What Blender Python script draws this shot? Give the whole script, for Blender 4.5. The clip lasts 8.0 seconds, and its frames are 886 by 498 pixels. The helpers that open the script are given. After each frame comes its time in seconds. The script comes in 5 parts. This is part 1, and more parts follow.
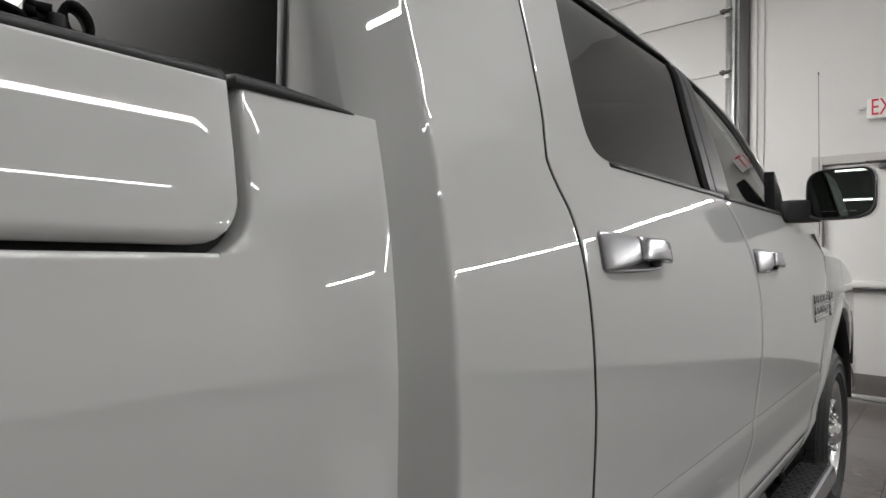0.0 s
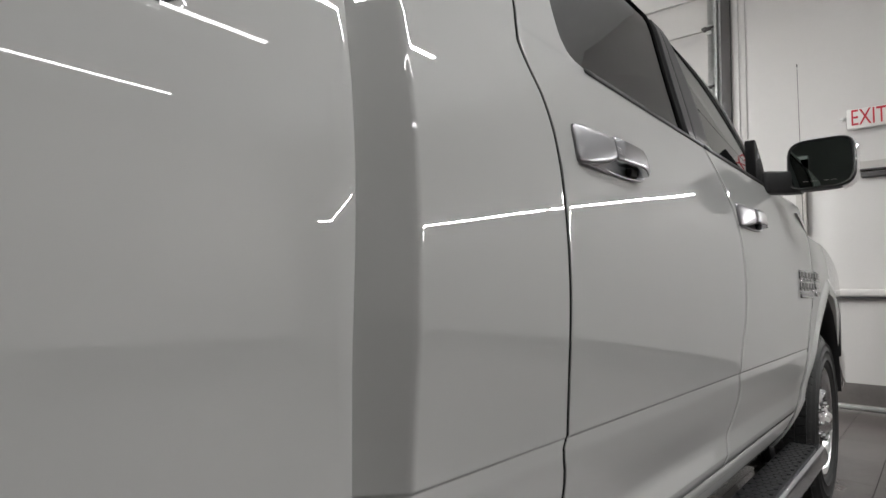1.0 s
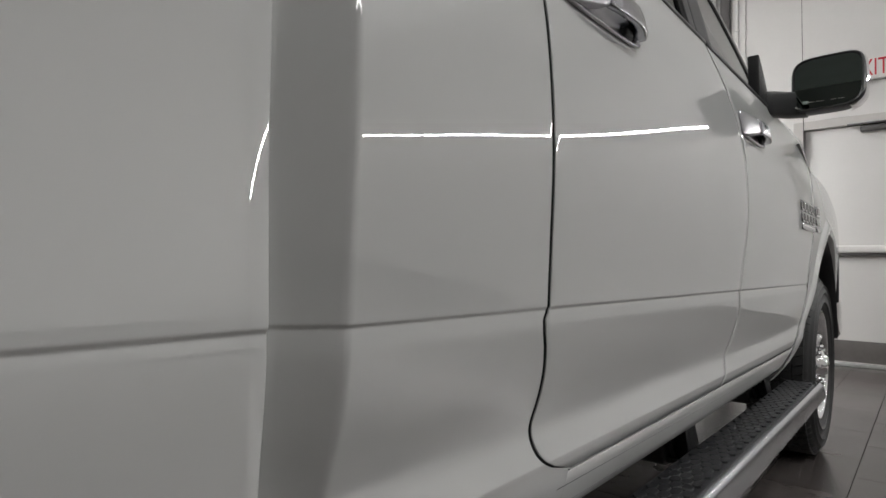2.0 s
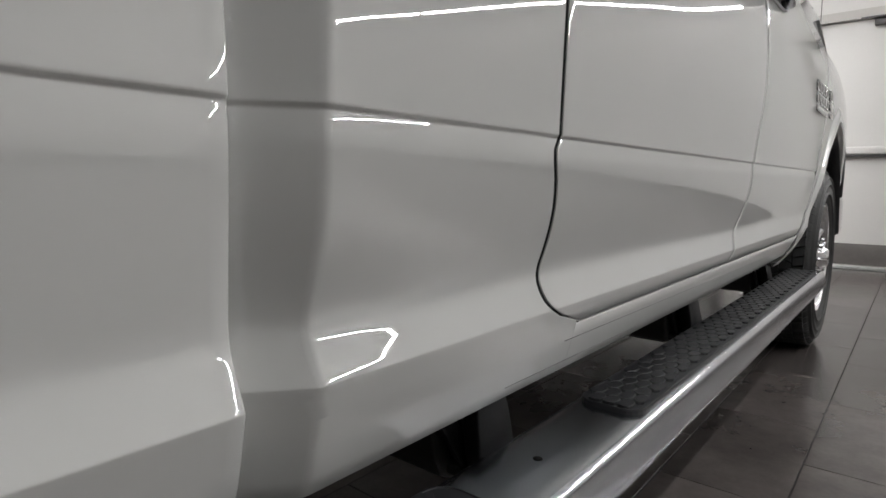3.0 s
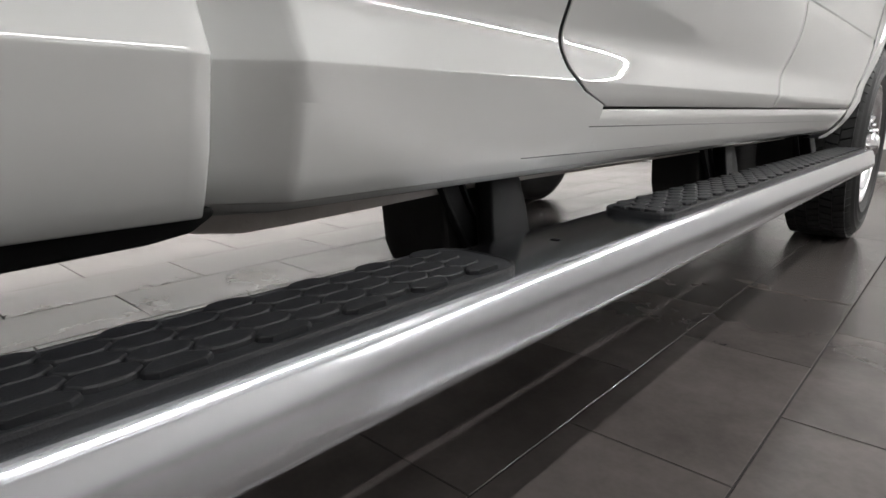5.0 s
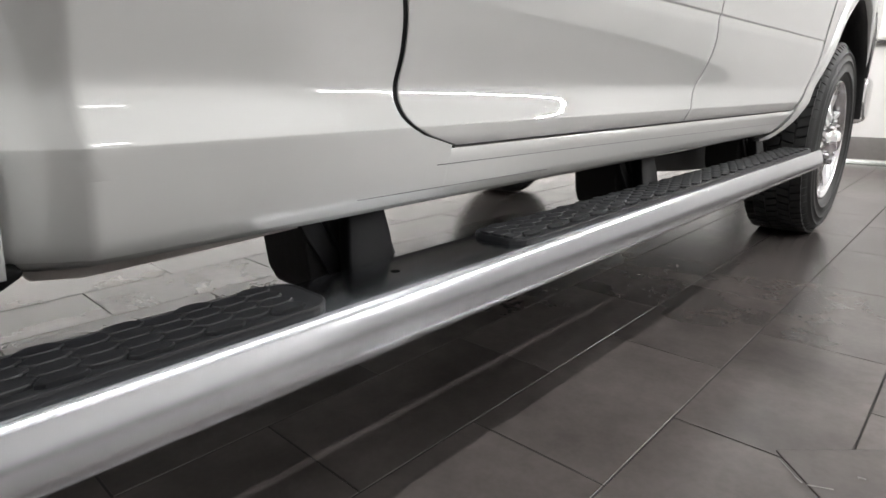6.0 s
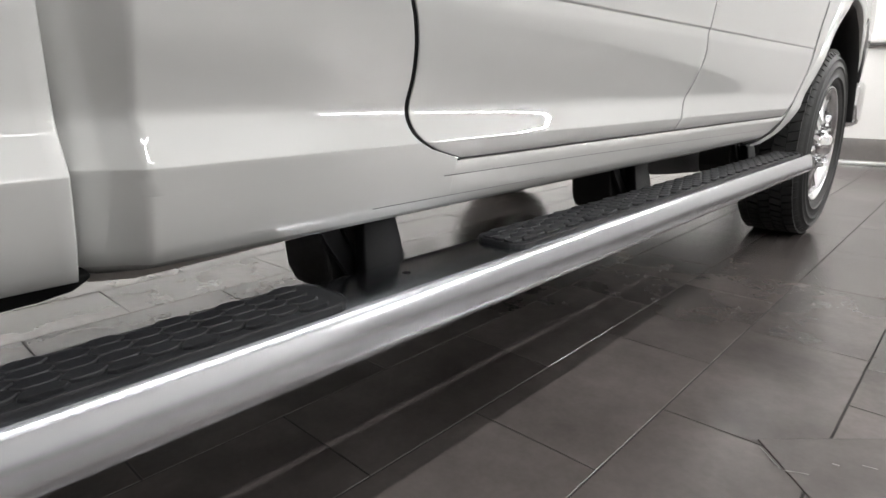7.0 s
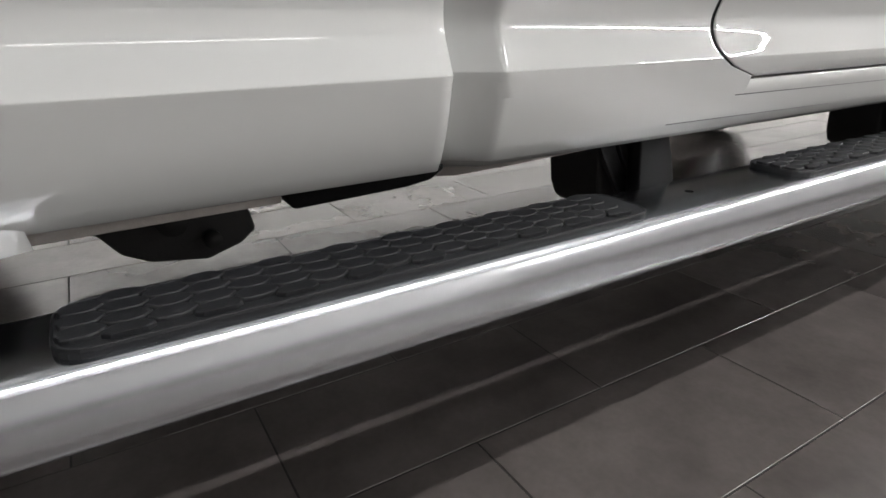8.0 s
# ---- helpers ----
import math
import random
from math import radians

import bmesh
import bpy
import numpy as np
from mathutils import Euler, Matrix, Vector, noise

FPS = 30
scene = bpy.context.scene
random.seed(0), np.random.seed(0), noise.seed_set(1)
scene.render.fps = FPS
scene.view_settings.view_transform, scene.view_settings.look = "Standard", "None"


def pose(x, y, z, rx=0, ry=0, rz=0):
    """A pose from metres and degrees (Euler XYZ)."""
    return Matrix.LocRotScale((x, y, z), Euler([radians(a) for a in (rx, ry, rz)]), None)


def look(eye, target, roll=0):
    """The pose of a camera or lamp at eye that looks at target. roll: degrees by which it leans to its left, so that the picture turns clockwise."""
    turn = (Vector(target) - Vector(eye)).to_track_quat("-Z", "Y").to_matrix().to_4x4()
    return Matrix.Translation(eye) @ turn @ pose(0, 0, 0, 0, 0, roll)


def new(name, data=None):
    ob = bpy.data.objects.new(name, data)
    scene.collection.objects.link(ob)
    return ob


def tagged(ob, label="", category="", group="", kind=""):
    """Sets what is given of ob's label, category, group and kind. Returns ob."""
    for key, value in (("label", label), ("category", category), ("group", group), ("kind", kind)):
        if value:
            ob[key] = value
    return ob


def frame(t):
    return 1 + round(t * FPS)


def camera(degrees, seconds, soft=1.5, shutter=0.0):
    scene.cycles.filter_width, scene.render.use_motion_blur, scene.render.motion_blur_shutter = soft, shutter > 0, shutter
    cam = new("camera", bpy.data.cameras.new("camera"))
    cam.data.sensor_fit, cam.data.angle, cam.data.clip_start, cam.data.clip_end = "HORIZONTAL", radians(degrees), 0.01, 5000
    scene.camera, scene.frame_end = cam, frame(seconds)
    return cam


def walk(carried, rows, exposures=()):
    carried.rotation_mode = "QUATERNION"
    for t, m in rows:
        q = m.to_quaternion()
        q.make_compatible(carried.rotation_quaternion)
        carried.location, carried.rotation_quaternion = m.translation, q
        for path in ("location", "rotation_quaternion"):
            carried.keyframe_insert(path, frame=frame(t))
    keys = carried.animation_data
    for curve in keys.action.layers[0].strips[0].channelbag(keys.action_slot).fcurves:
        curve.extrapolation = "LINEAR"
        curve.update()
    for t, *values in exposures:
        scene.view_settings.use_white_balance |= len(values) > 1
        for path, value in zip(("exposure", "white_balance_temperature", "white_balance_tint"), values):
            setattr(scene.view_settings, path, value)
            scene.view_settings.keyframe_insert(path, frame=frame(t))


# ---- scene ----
cam = camera(74.8, 8.0)
PATH = [
    (0, (0.437, -0.948, 1.273), (-0.889, 0.55, 1.302), 0.9),
    (0.5, (0.451, -0.952, 1.102), (-0.86, 0.553, 1.219), 0.9),
    (1, (0.442, -0.897, 1.04), (-0.859, 0.615, 1.183), 0.9),
    (1.2, (0.445, -0.872, 1.008), (-0.853, 0.643, 1.152), 0.9),
    (2.3, (0.36, -0.731, 0.837), (-0.921, 0.804, 0.794), 0.5),
    (2.5, (0.348, -0.716, 0.817), (-0.927, 0.82, 0.69), 0.2),
    (3, (0.333, -0.705, 0.766), (-0.931, 0.829, 0.544), 0.2),
    (3.5, (0.32, -0.697, 0.711), (-0.931, 0.836, 0.416), 0.0),
    (4, (0.322, -0.686, 0.654), (-0.938, 0.831, 0.319), 0.0),
    (4.5, (0.315, -0.678, 0.594), (-0.97, 0.803, 0.197), 0.2),
    (4.7, (0.318, -0.678, 0.577), (-0.977, 0.785, 0.149), 0.1),
    (5.8, (0.456, -0.601, 0.63), (-0.863, 0.807, 0.103), -0.1),
    (6, (0.515, -0.58, 0.655), (-0.806, 0.826, 0.127), -0.3),
    (6.5, (0.588, -0.57, 0.69), (-0.731, 0.837, 0.162), -0.5),
    (7, (0.559, -0.639, 0.683), (-0.761, 0.764, 0.149), -0.2),
    (7.5, (0.514, -0.766, 0.66), (-0.951, 0.457, 0.063), -0.3),
    (8, (0.486, -0.811, 0.661), (-1.107, 0.149, -0.072), -0.6),
]
EXPOSURES = [(0, -0.25), (1.0, -0.25), (2.3, -0.2), (2.5, -0.16), (3.0, 0.02), (3.5, 0.27), (4.0, 0.42), (4.5, 0.48), (6.0, 0.86), (6.5, 0.89), (7.5, 0.81), (8.0, 0.72)]
walk(cam, [(t, look(eye, target, roll)) for t, eye, target, roll in PATH], EXPOSURES)

# ---- light and exposure ----
LED_STRENGTH = 85.0
world = bpy.data.worlds.new("world")
scene.world = world
world.use_nodes = True
world.node_tree.nodes["Background"].inputs["Color"].default_value = (0.9, 0.95, 1.0, 1)
world.node_tree.nodes["Background"].inputs["Strength"].default_value = 0.02


# ---- materials ----
def material(name, color, rough=0.5, metal=0.0, grain=0.0, grain_scale=60.0, bump=0.0, bump_scale=200.0,
             stain=0.0, stain_scale=3.0, coat=0.0, coat_rough=0.03, coat_ior=1.5, rough_var=0.0, spec=0.5):
    """A principled surface with two scales of colour variation and fine relief."""
    m = bpy.data.materials.new(name)
    m.use_nodes = True
    nt = m.node_tree
    b = nt.nodes["Principled BSDF"]
    b.inputs["Roughness"].default_value, b.inputs["Metallic"].default_value = rough, metal
    b.inputs["Coat Weight"].default_value, b.inputs["Coat Roughness"].default_value = coat, coat_rough
    b.inputs["Coat IOR"].default_value = coat_ior
    b.inputs["Specular IOR Level"].default_value = spec
    co = nt.nodes.new("ShaderNodeTexCoord").outputs["Object"]

    def noise_tex(scale, detail=4.0):
        n = nt.nodes.new("ShaderNodeTexNoise")
        n.inputs["Scale"].default_value, n.inputs["Detail"].default_value = scale, detail
        nt.links.new(co, n.inputs["Vector"])
        return n.outputs["Fac"]

    value = None

    def add_term(fac, amount):
        nonlocal value
        k = nt.nodes.new("ShaderNodeMath")
        k.operation = "MULTIPLY_ADD"
        nt.links.new(fac, k.inputs[0])
        k.inputs[1].default_value, k.inputs[2].default_value = 2 * amount, 1 - amount
        if value is None:
            value = k.outputs[0]
        else:
            p = nt.nodes.new("ShaderNodeMath")
            p.operation = "MULTIPLY"
            nt.links.new(value, p.inputs[0])
            nt.links.new(k.outputs[0], p.inputs[1])
            value = p.outputs[0]

    if grain:
        add_term(noise_tex(grain_scale), grain)
    if stain:
        add_term(noise_tex(stain_scale, 6.0), stain)
    if value is None:
        b.inputs["Base Color"].default_value = (*color, 1)
    else:
        mix = nt.nodes.new("ShaderNodeVectorMath")
        mix.operation = "SCALE"
        mix.inputs[0].default_value = color
        nt.links.new(value, mix.inputs["Scale"])
        nt.links.new(mix.outputs[0], b.inputs["Base Color"])
    if rough_var:
        k = nt.nodes.new("ShaderNodeMath")
        k.operation = "MULTIPLY_ADD"
        nt.links.new(noise_tex(stain_scale * 2.3, 8.0), k.inputs[0])
        k.inputs[1].default_value, k.inputs[2].default_value = 2 * rough_var, rough - rough_var
        nt.links.new(k.outputs[0], b.inputs["Roughness"])
    if bump:
        n = nt.nodes.new("ShaderNodeBump")
        n.inputs["Strength"].default_value, n.inputs["Distance"].default_value = 1.0, bump
        nt.links.new(noise_tex(bump_scale), n.inputs["Height"])
        nt.links.new(n.outputs[0], b.inputs["Normal"])
    return m


def emitter(name, color, strength):
    m = bpy.data.materials.new(name)
    m.use_nodes = True
    b = m.node_tree.nodes["Principled BSDF"]
    b.inputs["Base Color"].default_value = (0.9, 0.9, 0.9, 1)
    b.inputs["Emission Color"].default_value = (*color, 1)
    b.inputs["Emission Strength"].default_value = strength
    return m


def glass(name, color, rough=0.0, ior=1.5):
    """Thin glazing: the tint is let straight through, with a clear reflection on top."""
    m = bpy.data.materials.new(name)
    m.use_nodes = True
    nt = m.node_tree
    nt.nodes.remove(nt.nodes["Principled BSDF"])
    t, g, mix = (nt.nodes.new(k) for k in ("ShaderNodeBsdfTransparent", "ShaderNodeBsdfGlossy", "ShaderNodeMixShader"))
    f = nt.nodes.new("ShaderNodeFresnel")
    f.inputs["IOR"].default_value = ior
    t.inputs["Color"].default_value = (*color, 1)
    g.inputs["Roughness"].default_value = rough
    nt.links.new(f.outputs[0], mix.inputs[0])
    nt.links.new(t.outputs[0], mix.inputs[1])
    nt.links.new(g.outputs[0], mix.inputs[2])
    nt.links.new(mix.outputs[0], nt.nodes["Material Output"].inputs["Surface"])
    return m


PAINT = material("white_paint", (0.56, 0.563, 0.553), 0.4, stain=0.02, stain_scale=1.5, coat=1.0, coat_rough=0.005, coat_ior=2.2, spec=0.0)
PRIMER = material("raw_sheet_metal_underseal", (0.34, 0.31, 0.29), 0.6, grain=0.2, grain_scale=40, stain=0.2, stain_scale=9, bump=0.0006, bump_scale=250)
PLASTIC = material("black_plastic", (0.022, 0.022, 0.023), 0.42, grain=0.15, bump=0.0003, bump_scale=900)
TRIM = material("gloss_black_trim", (0.02, 0.02, 0.022), 0.16, grain=0.05)
BPILLAR = material("dark_grey_pillar_film", (0.035, 0.034, 0.036), 0.42, grain=0.08, spec=0.3)
STEEL_BLACK = material("black_powder_coat", (0.008, 0.008, 0.0092), 0.55, grain=0.1, bump=0.0002, bump_scale=1200, spec=0.2)
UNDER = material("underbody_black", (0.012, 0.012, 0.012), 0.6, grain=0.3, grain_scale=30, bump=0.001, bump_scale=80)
RUBBER = material("tyre_rubber", (0.025, 0.025, 0.025), 0.62, grain=0.2, grain_scale=120, stain=0.25, stain_scale=8, bump=0.0004, bump_scale=400)
PADRUB = material("step_pad_rubber", (0.014, 0.0145, 0.0165), 0.5, grain=0.15, grain_scale=150, stain=0.2, stain_scale=12, bump=0.0003, bump_scale=700, spec=0.35)
CHROME = material("chrome", (0.75, 0.75, 0.76), 0.06, 1.0, stain=0.04, stain_scale=14, rough_var=0.03)
POLISHED = material("polished_stainless", (0.63, 0.65, 0.685), 0.17, 1.0, grain=0.02, grain_scale=60, stain=0.05, stain_scale=5, rough_var=0.03)
SATIN = material("satin_chrome", (0.40, 0.40, 0.415), 0.33, 1.0, stain=0.03, stain_scale=14, coat=0.5, coat_rough=0.03)
GRIP = material("polished_grip_chrome", (0.45, 0.45, 0.47), 0.2, 1.0, stain=0.04, stain_scale=14, rough_var=0.03)
SEALBLACK = material("matt_black_seal", (0.005, 0.005, 0.005), 0.8, grain=0.1, spec=0.1)
ALLOY = material("polished_alloy", (0.68, 0.68, 0.69), 0.14, 1.0, stain=0.1, stain_scale=20, rough_var=0.05)
TINT = glass("tinted_glass", (0.035, 0.036, 0.038), ior=1.9)
REARGLASS = glass("privacy_glass", (0.012, 0.012, 0.013), ior=1.12)
CLEAR = glass("clear_glass", (0.25, 0.29, 0.27), ior=2.5)
MIRROR = material("mirror_glass", (0.26, 0.31, 0.285), 0.01, 1.0)
def porcelain(name, color):
    """Dark matt-polished porcelain: clouds, fine speckle and pale wear, each tile a little different."""
    m = material(name, color, 0.22, spec=0.62)
    nt = m.node_tree
    b = nt.nodes["Principled BSDF"]
    shift = nt.nodes.new("ShaderNodeVectorMath")
    shift.operation = "MULTIPLY_ADD"
    shift.inputs[1].default_value = (17.0, 29.0, 11.0)
    info, geo = nt.nodes.new("ShaderNodeObjectInfo"), nt.nodes.new("ShaderNodeNewGeometry")
    nt.links.new(info.outputs["Random"], shift.inputs[0])
    nt.links.new(geo.outputs["Position"], shift.inputs[2])

    def layer(scale, detail, rough, lo, hi, to_lo, to_hi):
        n, r = nt.nodes.new("ShaderNodeTexNoise"), nt.nodes.new("ShaderNodeMapRange")
        n.inputs["Scale"].default_value, n.inputs["Detail"].default_value, n.inputs["Roughness"].default_value = scale, detail, rough
        nt.links.new(shift.outputs[0], n.inputs["Vector"])
        nt.links.new(n.outputs["Fac"], r.inputs["Value"])
        for key, v in zip(("From Min", "From Max", "To Min", "To Max"), (lo, hi, to_lo, to_hi)):
            r.inputs[key].default_value = v
        return r.outputs[0]

    def times(a, c):
        k = nt.nodes.new("ShaderNodeMath")
        k.operation = "MULTIPLY"
        nt.links.new(a, k.inputs[0])
        nt.links.new(c, k.inputs[1])
        return k.outputs[0]

    tone = nt.nodes.new("ShaderNodeMapRange")
    tone.inputs["To Min"].default_value, tone.inputs["To Max"].default_value = 0.86, 1.14
    nt.links.new(info.outputs["Random"], tone.inputs["Value"])
    value = times(times(layer(3.5, 2, 0.5, 0.30, 0.70, 0.74, 1.26), layer(90, 1, 0.5, 0.3, 0.7, 0.96, 1.04)), times(layer(24, 1, 0.5, 0.3, 0.75, 0.94, 1.07), tone.outputs[0]))
    col = nt.nodes.new("ShaderNodeVectorMath")
    col.operation = "SCALE"
    col.inputs[0].default_value = color
    nt.links.new(value, col.inputs["Scale"])
    nt.links.new(col.outputs[0], b.inputs["Base Color"])
    nt.links.new(layer(2.5, 2, 0.5, 0.3, 0.7, 0.20, 0.27), b.inputs["Roughness"])
    return m


TILE = porcelain("dark_porcelain_tile", (0.092, 0.0805, 0.0765))
SCUFF = material("pale_scuff", (0.16, 0.145, 0.135), 0.6, grain=0.3, grain_scale=120)
SEAM = material("grey_seam", (0.16, 0.16, 0.16), 0.6, grain=0.1)
GROUT = material("grout", (0.035, 0.033, 0.031), 0.9, grain=0.3, grain_scale=40, spec=0.1)
WALL = material("white_wall_paint", (0.64, 0.625, 0.61), 0.55, grain=0.02, grain_scale=30, stain=0.03, stain_scale=1.2, bump=0.0004, bump_scale=150)
DOORWHITE = material("white_door_enamel", (0.64, 0.625, 0.61), 0.35, grain=0.02, stain=0.03, stain_scale=2, bump=0.0002, bump_scale=200)
FRAMEGREY = material("grey_door_frame", (0.50, 0.48, 0.46), 0.4, grain=0.03, stain=0.05)
JAMB = material("dark_grey_jamb", (0.075, 0.07, 0.07), 0.5, grain=0.1)
GALV = material("galvanised_steel", (0.62, 0.63, 0.62), 0.35, 0.9, grain=0.2, grain_scale=35, stain=0.15, stain_scale=9)
KICK = material("dark_kick_plate", (0.11, 0.10, 0.095), 0.4, grain=0.15, grain_scale=30, stain=0.2, stain_scale=4)
CEIL = material("pale_ceiling", (0.72, 0.72, 0.72), 0.8, grain=0.1, grain_scale=3)
REARWALL = material("grey_rear_wall", (0.20, 0.195, 0.19), 0.6, grain=0.05, stain=0.08)
SIGN = material("sign_plastic", (0.75, 0.74, 0.72), 0.4, grain=0.02)
RED = material("red_letters", (0.55, 0.03, 0.05), 0.45, grain=0.05)
LED = emitter("led_diffuser", (1.0, 1.0, 0.992), LED_STRENGTH)
LED_DIM = emitter("led_diffuser_dimmed", (1.0, 1.0, 0.992), 16.0)
LED_WALL = emitter("led_wall_diffuser", (1.0, 1.0, 0.992), 190.0)
LED_NEAR = emitter("led_near_diffuser", (1.0, 1.0, 0.992), 120.0)
SEAT = material("grey_seat_leather", (0.06, 0.058, 0.055), 0.5, grain=0.1, bump=0.0005)


# ---- mesh helpers ----
def part(name, bm, mat, parent=None, label="", smooth=True):
    """One mesh object from a bmesh, under its thing or part."""
    me = bpy.data.meshes.new(name)
    for f in bm.faces:
        f.smooth = smooth
    bm.to_mesh(me)
    bm.free()
    me.materials.append(mat)
    ob = new(name, me)
    if parent:
        ob.parent = parent
    if label:
        ob["label"] = label
    return ob


def from_data(name, verts, faces, mat, parent=None, label="", smooth=True):
    me = bpy.data.meshes.new(name)
    me.from_pydata(verts, [], faces)
    me.polygons.foreach_set("use_smooth", [smooth] * len(faces))
    me.materials.append(mat)
    ob = new(name, me)
    if parent:
        ob.parent = parent
    if label:
        ob["label"] = label
    return ob


def box(bm, x0, x1, y0, y1, z0, z1, bevel=0.0, seg=2, m=None):
    """A box with rounded edges, added to bm."""
    r = bmesh.ops.create_cube(bm, size=1)
    vs = r["verts"]
    bmesh.ops.scale(bm, vec=(x1 - x0, y1 - y0, z1 - z0), verts=vs)
    bmesh.ops.translate(bm, vec=((x0 + x1) / 2, (y0 + y1) / 2, (z0 + z1) / 2), verts=vs)
    if m is not None:
        bmesh.ops.transform(bm, matrix=m, verts=vs)
    if bevel:
        es = list({e for v in vs for e in v.link_edges})
        bmesh.ops.bevel(bm, geom=es, offset=bevel, segments=seg, affect="EDGES", profile=0.5)
    return bm


def new_box(*a, **k):
    return box(bmesh.new(), *a, **k)


def rod(bm, a, b, r, n=16, r2=None):
    """A round bar from a to b."""
    a, b = Vector(a), Vector(b)
    res = bmesh.ops.create_cone(bm, cap_ends=True, segments=n, radius1=r, radius2=r if r2 is None else r2, depth=(b - a).length)
    m = Matrix.Translation((a + b) / 2) @ (b - a).to_track_quat("Z", "Y").to_matrix().to_4x4()
    bmesh.ops.transform(bm, matrix=m, verts=res["verts"])
    return bm


def lathe(bm, profile, n, m=None, close=False):
    """Turns (r, h) points round the x axis: h along x."""
    rings = []
    for k in range(n):
        a = 2 * math.pi * k / n
        rings.append([bm.verts.new((h, r * math.cos(a), r * math.sin(a))) for r, h in profile])
    last = len(profile) if close else len(profile) - 1
    for k in range(n):
        p, q = rings[k], rings[(k + 1) % n]
        for i in range(last):
            j = (i + 1) % len(profile)
            bm.faces.new((p[i], q[i], q[j], p[j]))
    if m is not None:
        bmesh.ops.transform(bm, matrix=m, verts=[v for r in rings for v in r])
    return bm


def prism(bm, outline, x0, x1, bevel=0.0, seg=2):
    """A (y, z) outline given thickness from x0 to x1."""
    lo = [bm.verts.new((x0, y, z)) for y, z in outline]
    hi = [bm.verts.new((x1, y, z)) for y, z in outline]
    n = len(outline)
    fs = [bm.faces.new(hi), bm.faces.new(lo[::-1])]
    for i in range(n):
        fs.append(bm.faces.new((lo[i], lo[(i + 1) % n], hi[(i + 1) % n], hi[i])))
    bmesh.ops.recalc_face_normals(bm, faces=fs)
    if bevel:
        bmesh.ops.bevel(bm, geom=list({e for f in fs for e in f.edges}), offset=bevel, segments=seg, affect="EDGES", profile=0.5)
    return bm


def curve_of(points):
    """A smooth monotone curve through (t, value) points."""
    t = np.array([p[0] for p in points], float)
    v = np.array([p[1] for p in points], float)
    h = np.diff(t)
    d = np.diff(v) / h
    m = np.zeros_like(v)
    for i in range(1, len(v) - 1):
        if d[i - 1] * d[i] > 0:
            w1, w2 = 2 * h[i] + h[i - 1], h[i] + 2 * h[i - 1]
            m[i] = (w1 + w2) / (w1 / d[i - 1] + w2 / d[i])
    m[0], m[-1] = d[0], d[-1]

    def f(x):
        x = min(max(x, t[0]), t[-1])
        i = int(min(max(np.searchsorted(t, x) - 1, 0), len(t) - 2))
        s = (x - t[i]) / h[i]
        return float((2 * s**3 - 3 * s**2 + 1) * v[i] + (s**3 - 2 * s**2 + s) * h[i] * m[i] + (3 * s**2 - 2 * s**3) * v[i + 1] + (s**3 - s**2) * h[i] * m[i + 1])

    return f


def hem(d, r):
    """How far a rolled sheet edge of radius r lies back, d from the edge."""
    return 0.0 if d >= r else r - math.sqrt(max(r * r - (r - d) ** 2, 0.0))


def spaced(a, b, step, ra, rb):
    """Stations from a to b, closer together within the hems at the ends."""
    out = [a + ra * k for k in ((0, 0.15, 0.45, 1) if ra else (0,))]
    end = [b - rb * k for k in ((1, 0.45, 0.15, 0) if rb else (0,))]
    n = max(1, round((end[0] - out[-1]) / step))
    lo, hi = out[-1], end[0]
    return out + [lo + (hi - lo) * k / n for k in range(1, n)] + end


def sheet_panel(bm, yl, yr, z_list, surface, roll=(0.004, 0.004, 0.004, 0.004), step=0.03, depth=0.03, cols=None):
    """A pressed panel between the curves yl(z) and yr(z), with rolled edges (left, right, bottom, top; 0: joins another)."""
    rl, rr, rb, rt = roll
    zs = list(z_list)
    if rb:
        zs = [zs[0] + rb * k for k in (0, 0.15, 0.45)] + [z for z in zs if z >= zs[0] + rb]
    if rt:
        zs = [z for z in zs if z <= zs[-1] - rt] + [zs[-1] - rt * k for k in (0.45, 0.15, 0)]
    count = cols or max(6, round((max(yr(z) - yl(z) for z in zs)) / step))
    grid = []
    for z in zs:
        a, b = yl(z), yr(z)
        ys = spaced(a, b, max((b - a - rl - rr) / count, 1e-4), rl, rr)
        row = []
        for y in ys:
            x = surface(y, z)
            x -= max(hem(y - a, rl) if rl else 0, hem(b - y, rr) if rr else 0, hem(z - zs[0], rb) if rb else 0, hem(zs[-1] - z, rt) if rt else 0)
            row.append(bm.verts.new((x, y, z)))
        grid.append(row)
    n, k = len(grid), len(grid[0])
    for i in range(n - 1):
        for j in range(k - 1):
            bm.faces.new((grid[i][j], grid[i][j + 1], grid[i + 1][j + 1], grid[i + 1][j]))
    sides = []
    if rb:
        sides.append(grid[0])
    if rr:
        sides.append([r[-1] for r in grid])
    if rt:
        sides.append(grid[-1][::-1])
    if rl:
        sides.append([r[0] for r in grid][::-1])
    for side in sides:
        back = [bm.verts.new((v.co.x - depth, v.co.y, v.co.z)) for v in side]
        for i in range(len(side) - 1):
            bm.faces.new((side[i], back[i], back[i + 1], side[i + 1]))
    return bm


def mirrored(bm, axis_x=-1.0):
    """The same sheet on the truck's other flank."""
    for v in bm.verts:
        v.co.x = 2 * axis_x - v.co.x
    bmesh.ops.reverse_faces(bm, faces=bm.faces)
    return bm


def both(name, make, mat, parents, label=""):
    """A panel on the near flank and its twin on the far one."""
    near = part(name, make(), mat, parents[0], label)
    far = part(name, mirrored(make()), mat, parents[1], label)
    return near, far


